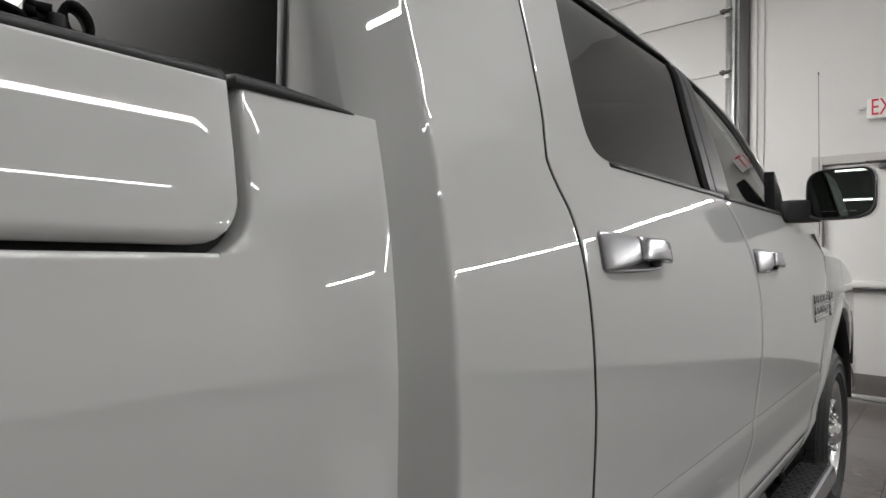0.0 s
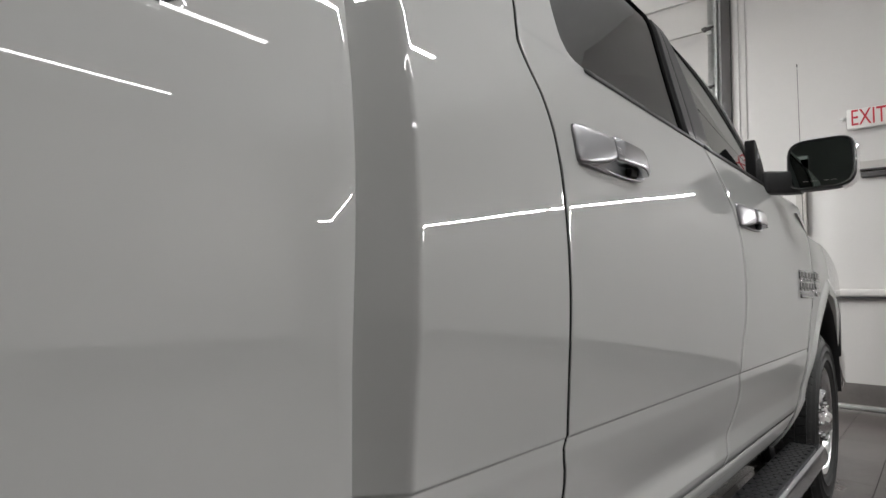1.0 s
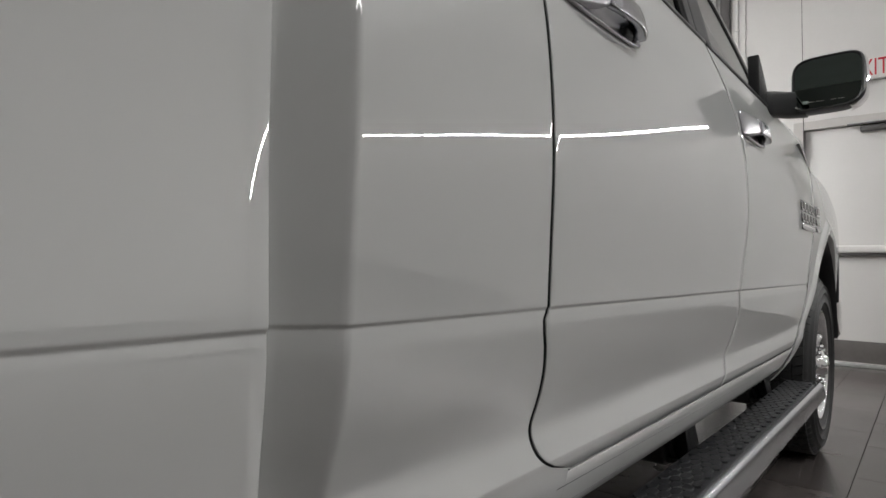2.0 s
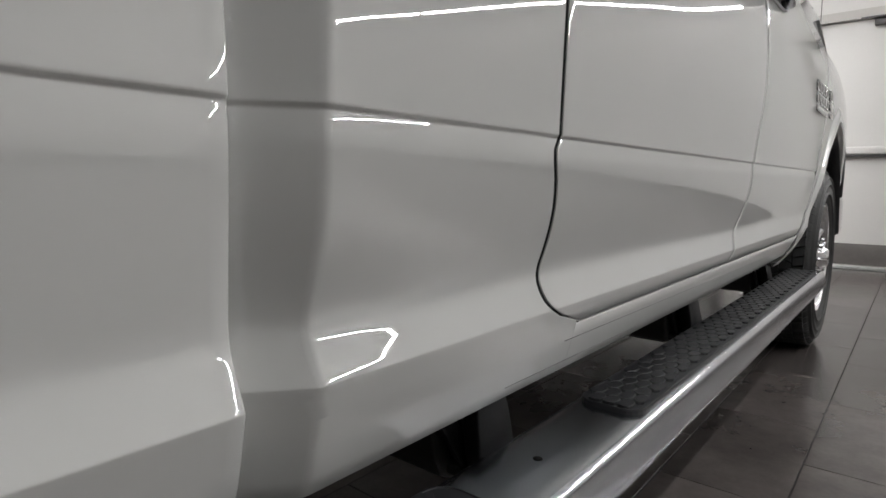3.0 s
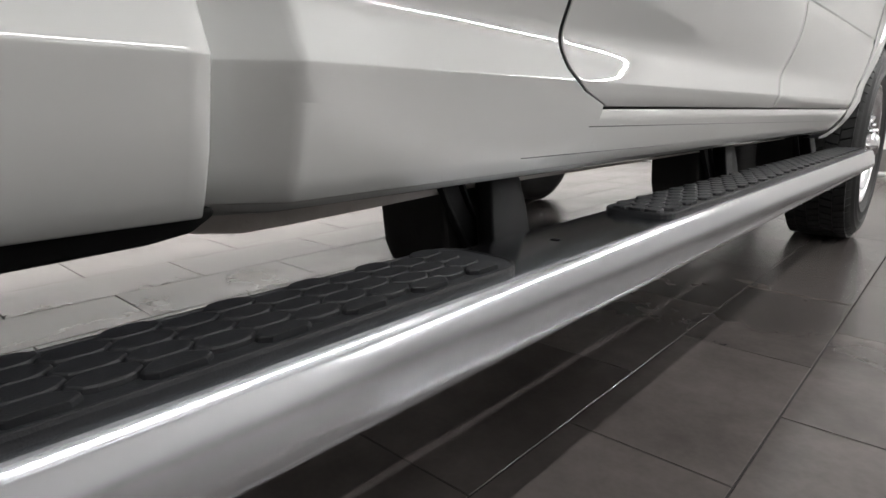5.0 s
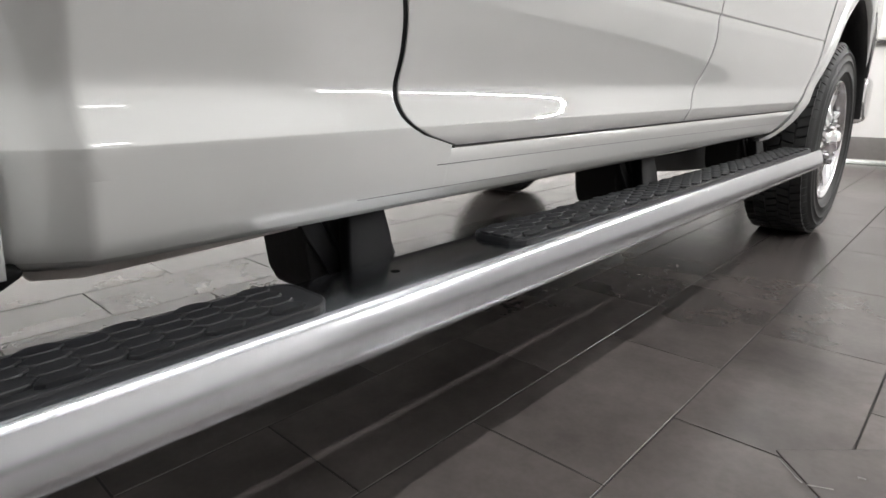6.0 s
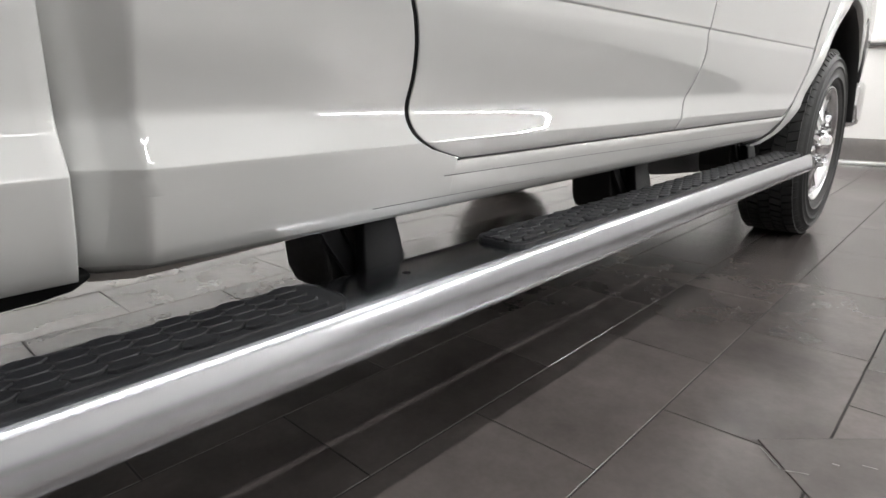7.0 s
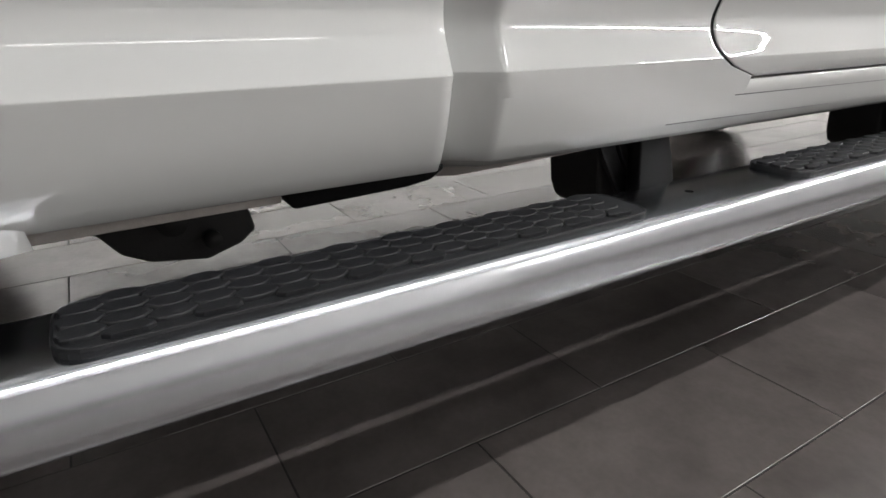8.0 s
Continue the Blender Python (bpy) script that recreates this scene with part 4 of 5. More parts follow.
# door handles, badges
def door_handle(y, z, parent):
    """Satin chrome handle: a broad rear mount, a slim grip over a finger recess, and a thin rim on the door."""
    top = lambda h: CAB_X(z + h)

    def loft(stations, n=18, power=0.55):
        bm = bmesh.new()
        rows = []
        for d, out, up, dn, th in stations:
            ring = []
            for k in range(n):
                a = 2 * math.pi * k / n
                c, s = math.cos(a), math.sin(a)
                h = (up + dn) / 2 + (up - dn) / 2 * math.copysign(abs(s) ** power, s)
                ring.append(bm.verts.new((top(h) + out - th / 2 + th / 2 * math.copysign(abs(c) ** power, c), y + d, z + h)))
            rows.append(ring)
        for p, q in zip(rows, rows[1:]):
            for k in range(n):
                bm.faces.new((p[k], p[(k + 1) % n], q[(k + 1) % n], q[k]))
        bm.faces.new(rows[0][::-1]), bm.faces.new(rows[-1])
        bmesh.ops.recalc_face_normals(bm, faces=bm.faces)
        return bm

    h = part("door_handle", loft([(-0.046, 0.002, 0.022, -0.022, 0.004), (-0.0445, 0.005, 0.030, -0.030, 0.008), (-0.038, 0.009, 0.0345, -0.0350, 0.012), (-0.022, 0.014, 0.0350, -0.0345, 0.017),
                                  (0.0, 0.019, 0.0340, -0.0320, 0.022), (0.025, 0.0245, 0.0315, -0.0270, 0.027), (0.044, 0.028, 0.0290, -0.0215, 0.030), (0.056, 0.0295, 0.0275, -0.0170, 0.030), (0.059, 0.0285, 0.0265, -0.0155, 0.028)], power=0.42), SATIN, parent, "satin chrome pull handle")
    part("grip", loft([(0.0595, 0.0285, 0.026, -0.0145, 0.010), (0.0605, 0.031, 0.0280, -0.0165, 0.014), (0.10, 0.034, 0.0280, -0.0145, 0.014), (0.15, 0.035, 0.027, -0.013, 0.014), (0.180, 0.034, 0.0265, -0.014, 0.018),
                       (0.203, 0.030, 0.025, -0.020, 0.030), (0.217, 0.023, 0.022, -0.020, 0.024), (0.225, 0.008, 0.015, -0.014, 0.010)], power=0.36), GRIP, h, "polished chrome grip")
    bm = bmesh.new()
    rows = []
    for d, up, dn in ((-0.044, 0.01, -0.030), (-0.036, 0.02, -0.0375), (0.03, 0.02, -0.0375), (0.08, 0.018, -0.037), (0.14, 0.016, -0.036), (0.19, 0.012, -0.033), (0.225, 0.006, -0.026), (0.235, 0.0, -0.016)):
        rows.append([bm.verts.new((top(dn + (up - dn) * u) + 0.0025 + 0.004 * w, y + d, z + dn + (up - dn) * u)) for u, w in ((0, 0), (0.04, 1), (0.10, 1), (0.15, -0.3), (0.6, -0.4), (1, 0))])
    for p, q in zip(rows, rows[1:]):
        for k in range(5):
            bm.faces.new((p[k], q[k], q[k + 1], p[k + 1]))
    part("finger_recess", bm, SATIN, h, "satin rim of the finger recess")
    bm = bmesh.new()
    x = top(-0.018)
    box(bm, x - 0.002, x + 0.012, y + 0.155, y + 0.185, z - 0.027, z - 0.010, 0.003)
    part("lock_opening", bm, UNDER, h, "dark opening under the grip")
    return h


door_handle(0.0, 1.288, rear_door_near)
door_handle(1.0, 1.278, front_door_near)


def badge(parent):
    """Raised chrome lettering shown as plain bars: two rows and a plate below."""
    b = new("badge")
    b.parent = parent
    b["label"] = "raised chrome lettering and plate"
    specs = [(1.788 + 0.077 * k, 1.788 + 0.077 * k + 0.066, z0, z0 + 0.038) for z0 in (1.107, 1.063) for k in range(4)]
    specs += [(1.788, 2.080, 1.033, 1.055)]
    for y0, y1, z0, z1 in specs:
        x = CAB_X((z0 + z1) / 2)
        w, t = (0.012, 0.006) if y1 - y0 < 0.1 else (0.008, 0.006)
        part("letter_bar", new_box(x - 0.003, x + 0.008, y0, y1, z0, z1, bevel=0.0025), CHROME, b)
        part("letter_face", new_box(x + 0.002, x + 0.0086, y0 + w, y1 - w, z0 + t, z1 - t, bevel=0.001), TRIM if y1 - y0 < 0.1 else SATIN, b, "dark recess in the lettering")


badge(front_door_near)
emblem = part("fender_emblem", new_box(0.002, 0.0170, 2.150, 2.235, 1.108, 1.150, bevel=0.003), CHROME, truck, "small chrome fender emblem")
for y0, y1, z0, z1 in ((2.150, 2.235, 1.070, 1.102), (2.165, 2.25, 1.040, 1.062)):
    part("emblem_bar", new_box(0.004, 0.0185, y0, y1, z0, z1, bevel=0.003), CHROME, emblem)
part("emblem_face", new_box(0.012, 0.0177, 2.162, 2.223, 1.114, 1.144, bevel=0.001), TRIM, emblem, "dark recess in the emblem")


# side mirror
def mirror():
    m = part("mirror_arm", mirror_arm(), PLASTIC, front_door_near, "black mirror arm")
    bm = bmesh.new()
    rows = []
    for y, k, ox in ((1.600, 0.97, 0.0), (1.606, 1.0, 0.0), (1.66, 1.0, 0.0), (1.71, 0.93, -0.005), (1.745, 0.74, -0.012), (1.755, 0.5, -0.02)):
        ring = []
        for i in range(36):
            a = 2 * math.pi * i / 36
            c, s = math.cos(a), math.sin(a)
            ring.append(bm.verts.new((0.118 + ox + 0.108 * k * math.copysign(abs(c) ** 0.45, c), y, 1.531 + 0.094 * k * math.copysign(abs(s) ** 0.45, s) + 0.03 * c * k * (0.35 if s < 0 else 0.25))))
        rows.append(ring)
    for p, q in zip(rows, rows[1:]):
        for i in range(36):
            bm.faces.new((p[i], p[(i + 1) % 36], q[(i + 1) % 36], q[i]))
    bm.faces.new(rows[-1])
    bmesh.ops.recalc_face_normals(bm, faces=bm.faces)
    shell = part("mirror_housing", bm, PLASTIC, front_door_near, "black mirror housing")
    bm = bmesh.new()
    for k, y in ((0.97, 1.600), (0.90, 1.606)):
        for i in range(36):
            a = 2 * math.pi * i / 36
            c, s = math.cos(a), math.sin(a)
            bm.verts.new((0.118 + 0.108 * k * math.copysign(abs(c) ** 0.45, c), y, 1.531 + 0.094 * k * math.copysign(abs(s) ** 0.45, s) + 0.03 * c * k * (0.35 if s < 0 else 0.25)))
    bm.verts.ensure_lookup_table()
    for i in range(36):
        j = (i + 1) % 36
        bm.faces.new((bm.verts[i], bm.verts[j], bm.verts[36 + j], bm.verts[36 + i]))
    bmesh.ops.recalc_face_normals(bm, faces=bm.faces)
    part("bezel", bm, PLASTIC, shell)
    bm = bmesh.new()
    vs = []
    for i in range(36):
        a = 2 * math.pi * i / 36
        c, s = math.cos(a), math.sin(a)
        vs.append(bm.verts.new((0.118 + 0.108 * 0.905 * math.copysign(abs(c) ** 0.45, c), 1.604, 1.531 + 0.094 * 0.905 * math.copysign(abs(s) ** 0.45, s) + 0.03 * c * 0.905 * (0.35 if s < 0 else 0.25))))
    bm.faces.new(vs)
    bmesh.ops.recalc_face_normals(bm, faces=bm.faces)
    glass_part = part("mirror_glass", bm, MIRROR, shell, "reflecting mirror glass", smooth=False)
    bm = bmesh.new()
    for x in (0.062, 0.086, 0.098, 0.128, 0.150):
        box(bm, x, x + 0.010 + 0.12 * (x % 0.09), 1.6028, 1.6036, 1.4655, 1.4667)
    part("etched_marking", bm, FRAMEGREY, glass_part, "fine pale marking along the edge", smooth=False)
    bm = bmesh.new()
    rows = []
    for i in range(19):
        a = radians(-75 + 120 * i / 18)
        c, s = math.cos(a), math.sin(a)
        x, z = 0.118 + 0.109 * math.copysign(abs(c) ** 0.45, c), 1.531 + 0.095 * math.copysign(abs(s) ** 0.45, s) + 0.03 * c * (0.35 if s < 0 else 0.25)
        rows.append([bm.verts.new((x + 0.002, 1.612, z)), bm.verts.new((x + 0.006, 1.64, z)), bm.verts.new((x + 0.004, 1.69, z)), bm.verts.new((x - 0.006, 1.715, z))])
    for p, q in zip(rows, rows[1:]):
        for k in range(3):
            bm.faces.new((p[k], p[k + 1], q[k + 1], q[k]))
    bmesh.ops.recalc_face_normals(bm, faces=bm.faces)
    part("mirror_cap", bm, CHROME, shell, "chrome mirror cap")


def mirror_arm():
    bm = bmesh.new()
    rows = []
    for x, y, z, h, w in ((-0.06, 1.53, 1.463, 0.040, 0.050), (-0.03, 1.57, 1.466, 0.043, 0.046), (0.0, 1.62, 1.470, 0.044, 0.040), (0.05, 1.66, 1.474, 0.044, 0.035)):
        rows.append([bm.verts.new((x, y + w * math.copysign(abs(math.cos(a)) ** 0.35, math.cos(a)), z + h * math.copysign(abs(math.sin(a)) ** 0.35, math.sin(a)))) for a in [2 * math.pi * i / 16 for i in range(16)]])
    for p, q in zip(rows, rows[1:]):
        for i in range(16):
            bm.faces.new((p[i], p[(i + 1) % 16], q[(i + 1) % 16], q[i]))
    bm.faces.new(rows[0][::-1]), bm.faces.new(rows[-1])
    prism(bm, [(1.40, 1.452), (1.58, 1.452), (1.56, 1.475), (1.49, 1.54), (1.40, 1.60), (1.385, 1.60)], -0.085, -0.05, 0.004)
    bmesh.ops.recalc_face_normals(bm, faces=bm.faces)
    return bm


mirror()


def antenna():
    bm = bmesh.new()
    prism(bm, [(2.63, 1.345), (2.70, 1.345), (2.84, 1.285), (2.66, 1.30)], -0.115, -0.09, 0.003)
    rod(bm, (-0.102, 2.66, 1.34), (-0.102, 2.66, 1.365), 0.010, 12, 0.006)
    base = part("antenna_base", bm, PLASTIC, truck, "black antenna base")
    bm = bmesh.new()
    rod(bm, (-0.102, 2.66, 1.36), (-0.102, 2.60, 2.258), 0.0016, 8, 0.0011)
    rod(bm, (-0.102, 2.60, 2.258), (-0.102, 2.599, 2.271), 0.0028, 8)
    part("antenna_mast", bm, STEEL_BLACK, base, "thin dark mast")


antenna()


# wheels
def wheel(x_face, y, parent, side=1):
    """Tyre with separate tread lugs and a polished eight-spoke rim. The outer face looks along +x before it is turned."""
    m = Matrix.Translation((x_face, y, HUB_Z)) @ Matrix.Diagonal((side, 1, 1, 1))
    w = new("wheel")
    w.parent, w["label"] = parent, "polished alloy wheel with an all-terrain tyre"
    bm = bmesh.new()
    prof = [(0.262, -0.012), (0.270, 0.000), (0.290, 0.010), (0.297, 0.0115), (0.299, 0.0180), (0.301, 0.0180), (0.303, 0.0125), (0.330, 0.016), (0.342, 0.0154), (0.344, 0.0190), (0.346, 0.0190), (0.348, 0.0148), (0.365, 0.013), (0.375, 0.0096), (0.377, 0.0160), (0.379, 0.0160), (0.381, 0.0075), (0.392, 0.002), (0.408, -0.012), (0.413, -0.022), (0.413, -0.225), (0.405, -0.242), (0.36, -0.256), (0.30, -0.25), (0.262, -0.235)]
    lathe(bm, prof, 96, m)
    bmesh.ops.recalc_face_normals(bm, faces=bm.faces)
    part("tyre", bm, RUBBER, w, "black all-terrain tyre")
    bm = bmesh.new()
    n = 66
    for k in range(n):
        for row, (h0, h1, shift, r1) in enumerate(((-0.052, -0.012, 0.0, 0.4215), (-0.100, -0.057, 0.5, 0.4235), (-0.148, -0.105, 0.0, 0.4240), (-0.196, -0.153, 0.5, 0.4235), (-0.238, -0.201, 0.0, 0.4215))):
            a = 2 * math.pi * (k + shift) / n
            t = Matrix.Rotation(a, 4, "X")
            wd = 0.0180
            skew = 0.006 * (1 if row % 2 else -1)
            corners = [(h0, -wd + skew), (h1, -wd - skew), (h1, wd - skew), (h0, wd + skew)]
            lo = [bm.verts.new(m @ t @ Vector((h, s, 0.4125))) for h, s in corners]
            hi = [bm.verts.new(m @ t @ Vector((h * 0.985 - 0.0008, s * 0.9, r1))) for h, s in corners]
            bm.faces.new(hi)
            for i in range(4):
                bm.faces.new((lo[i], lo[(i + 1) % 4], hi[(i + 1) % 4], hi[i]))
    for k in range(n):
        a = 2 * math.pi * (k + 0.25) / n
        t = Matrix.Rotation(a, 4, "X")
        corners = [(-0.014, 0.414), (-0.004, 0.405), (0.003, 0.396), (0.001, 0.396), (-0.014, 0.410)]
        lo = [bm.verts.new(m @ t @ Vector((h + 0.003, -0.011, r))) for h, r in corners]
        hi = [bm.verts.new(m @ t @ Vector((h + 0.003, 0.011, r))) for h, r in corners]
        bm.faces.new(lo), bm.faces.new(hi[::-1])
        for i in range(5):
            bm.faces.new((lo[i], lo[(i + 1) % 5], hi[(i + 1) % 5], hi[i]))
    bmesh.ops.recalc_face_normals(bm, faces=bm.faces)
    tagged(part("tread", bm, RUBBER, w, "chunky tread blocks", smooth=False), kind="stuff")
    bm = bmesh.new()
    lathe(bm, [(0.262, -0.022), (0.266, -0.004), (0.262, 0.003), (0.254, 0.002), (0.247, -0.010), (0.236, -0.030), (0.232, -0.12), (0.225, -0.22), (0.262, -0.235)], 96, m)
    bmesh.ops.recalc_face_normals(bm, faces=bm.faces)
    rim = part("rim", bm, ALLOY, w, "polished alloy rim")
    bm = bmesh.new()
    for k in range(8):
        t = Matrix.Rotation(2 * math.pi * (k + 0.5) / 8, 4, "X")
        st = [(0.085, 0.040, -0.004, 0.05), (0.12, 0.034, -0.016, 0.045), (0.17, 0.027, -0.028, 0.04), (0.215, 0.030, -0.022, 0.04), (0.243, 0.046, -0.016, 0.03)]
        rows = []
        for r, hw, h, th in st:
            rows.append([bm.verts.new(m @ t @ Vector(p)) for p in ((h - th, -hw, r), (h - 0.010, -hw, r), (h, -hw * 0.62, r), (h - 0.006, 0, r), (h, hw * 0.62, r), (h - 0.010, hw, r), (h - th, hw, r))])
        for p, q in zip(rows, rows[1:]):
            for i in range(6):
                bm.faces.new((p[i], p[i + 1], q[i + 1], q[i]))
    bmesh.ops.recalc_face_normals(bm, faces=bm.faces)
    part("spokes", bm, ALLOY, rim)
    bm = bmesh.new()
    lathe(bm, [(0.105, -0.06), (0.103, -0.022), (0.096, -0.016), (0.074, -0.014), (0.070, 0.002), (0.062, 0.012), (0.048, 0.016), (0.044, 0.026), (0.036, 0.032), (0.0, 0.033)], 48, m)
    for k in range(8):
        a = 2 * math.pi * k / 8
        c, s = 0.084 * math.cos(a), 0.084 * math.sin(a)
        rod(bm, m @ Vector((-0.016, c, s)), m @ Vector((0.012, c, s)), 0.0125, 6, 0.011)
    bmesh.ops.recalc_face_normals(bm, faces=bm.faces)
    part("hub", bm, CHROME, rim, "chrome hub and wheel nuts")
    bm = bmesh.new()
    lathe(bm, [(0.0, -0.13), (0.19, -0.13), (0.19, -0.16), (0.0, -0.16)], 40, m)
    bmesh.ops.recalc_face_normals(bm, faces=bm.faces)
    part("brake_disc", bm, GALV, rim, "grey brake disc")
    return w


wheel(-0.022, FRONT_AXLE, truck)
wheel(-0.022, REAR_AXLE, truck)
wheel(-1.978, FRONT_AXLE, truck, -1)
wheel(-1.978, REAR_AXLE, truck, -1)


def wheel_liner(arch):
    """Black wheel-house lining that follows the arch inwards."""
    bm = bmesh.new()
    cy = sum(p[0] for p in arch) / len(arch)
    rows = []
    for y, z in arch:
        a = Vector((y - cy, z - 0.45)).normalized()
        rows.append([bm.verts.new((x, y + a.x * d, z + a.y * d)) for x, d in ((-0.012, -0.004), (-0.03, -0.012), (-0.07, -0.008), (-0.12, 0.02), (-0.42, 0.03))])
    for p, q in zip(rows, rows[1:]):
        for i in range(4):
            bm.faces.new((p[i], p[i + 1], q[i + 1], q[i]))
    bmesh.ops.recalc_face_normals(bm, faces=bm.faces)
    return bm


def liner_flap():
    """The liner's flat front flange behind the bumper, with push clips."""
    bm = bmesh.new()
    prism(bm, [(3.05, 1.01), (3.12, 0.93), (3.125, 0.82), (3.11, 0.74), (3.095, 0.70), (3.085, 0.72), (3.08, 0.78), (3.05, 0.86), (2.98, 0.94)], -0.085, -0.002, 0.004)
    for y, z in ((3.02, 0.905), (3.07, 0.81), (3.085, 0.745)):
        rod(bm, (-0.05, y - 0.012, z), (-0.05, y + 0.03, z), 0.014, 10)
    return bm


rear_arch = [(REAR_AXLE + ARCH_R * math.cos(radians(a)), ARCH_Z + ARCH_R * math.sin(radians(a))) for a in range(6, 176, 6)]
both("wheel_liner", lambda: wheel_liner(FRONT_ARCH[4:]), PLASTIC, (truck, truck), "black wheel arch liner")
both("wheel_liner", lambda: wheel_liner(rear_arch), PLASTIC, (truck, truck), "black wheel arch liner")
both("liner_flap", liner_flap, PLASTIC, (truck, truck), "black liner flap with push clips")


# chassis
def chassis():
    bm = bmesh.new()
    for x in (-0.62, -1.38):
        box(bm, x - 0.05, x + 0.05, -2.6, 3.3, 0.44, 0.60, 0.01)
    for y in (-2.3, -0.75, 0.55, 1.7, 3.1):
        box(bm, -1.38, -0.62, y - 0.05, y + 0.05, 0.46, 0.56, 0.01)
    box(bm, -1.92, -0.09, CAB_BACK + 0.05, 1.95, 0.515, 0.56, 0.01)
    return bm


part("chassis", chassis(), UNDER, truck, "black chassis frame and floor pan", smooth=False)
def drive_line():
    """Engine, gearbox and transfer case in the middle of the frame."""
    bm = bmesh.new()
    box(bm, -1.36, -0.64, 1.95, 3.05, 0.46, 1.22, 0.05, 3)
    box(bm, -1.20, -0.80, 1.25, 1.98, 0.40, 0.66, 0.05, 3)
    box(bm, -1.26, -0.86, 0.92, 1.30, 0.38, 0.60, 0.05, 3)
    box(bm, -1.62, -0.66, 3.08, 3.26, 0.50, 1.16, 0.02, 2)
    return bm


part("engine", drive_line(), UNDER, truck, "black engine and gearbox")
bm = bmesh.new()
bmesh.ops.create_uvsphere(bm, u_segments=20, v_segments=12, radius=0.15)
bmesh.ops.translate(bm, vec=(-1.32, FRONT_AXLE, HUB_Z), verts=bm.verts)
part("differential", bm, UNDER, truck, "black front differential housing")


def front_bumper():
    bm = new_box(-1.965, -0.035, 3.38, 3.60, 0.46, 0.72, bevel=0.05, seg=4)
    box(bm, -1.70, -0.30, 3.40, 3.585, 0.36, 0.455, 0.03, 3)
    return bm


def grille():
    bm = bmesh.new()
    box(bm, -1.55, -0.45, 3.40, 3.45, 0.74, 1.16, 0.02, 3)
    for z in (0.84, 0.95, 1.06):
        box(bm, -1.50, -0.50, 3.445, 3.475, z - 0.012, z + 0.012, 0.006)
    return bm


part("front_bumper", front_bumper(), CHROME, truck, "chrome front bumper")
part("grille", grille(), TRIM, truck, "gloss black grille")
for side in (-1, 1):
    lamp = part("headlight", new_box(-1 + side * 0.72 - 0.15, -1 + side * 0.72 + 0.15, 3.34, 3.44, 0.84, 1.10, bevel=0.03, seg=3), CHROME, truck, "chrome headlight bowl")
    part("lens", new_box(-1 + side * 0.72 - 0.15, -1 + side * 0.72 + 0.15, 3.443, 3.452, 0.84, 1.10, bevel=0.003), CLEAR, lamp, "clear headlight lens")
part("propeller_shaft", rod(bmesh.new(), (-1.0, -1.4, 0.45), (-1.0, 1.1, 0.55), 0.05, 20), UNDER, truck, "black propeller shaft")
for axle in (FRONT_AXLE, REAR_AXLE):
    part("axle", rod(bmesh.new(), (-1.9, axle, HUB_Z), (-0.1, axle, HUB_Z), 0.055, 20), UNDER, truck, "black axle tube")


def spring_hanger():
    """The drooping black hanger plate under the front of the bed."""
    bm = bmesh.new()
    prism(bm, [(-0.95, 0.53), (-0.95, 0.43), (-0.898, 0.423), (-0.832, 0.398), (-0.808, 0.365), (-0.773, 0.347), (-0.698, 0.336), (-0.647, 0.352), (-0.624, 0.37), (-0.634, 0.41), (-0.64, 0.53)], -0.48, -0.37, 0.006)
    rod(bm, (-0.37, -0.74, 0.41), (-0.345, -0.74, 0.41), 0.022, 14)
    rod(bm, (-0.37, -0.69, 0.37), (-0.355, -0.69, 0.37), 0.013, 12)
    return bm


both("spring_hanger", spring_hanger, UNDER, (truck, truck), "black leaf spring hanger")


def splash_shield():
    """The black shield that hangs behind the front wheel, inside the frame."""
    return prism(bmesh.new(), [(1.30, 0.51), (1.35, 0.41), (1.45, 0.372), (1.62, 0.356), (1.90, 0.336), (2.16, 0.33), (2.16, 0.51)], -0.40, -0.34, 0.005)


both("splash_shield", splash_shield, UNDER, (truck, truck), "black splash shield behind the front wheel")


# side step
STEP_Y0, STEP_Y1 = -0.98, 1.965
STEP_Z = 0.404


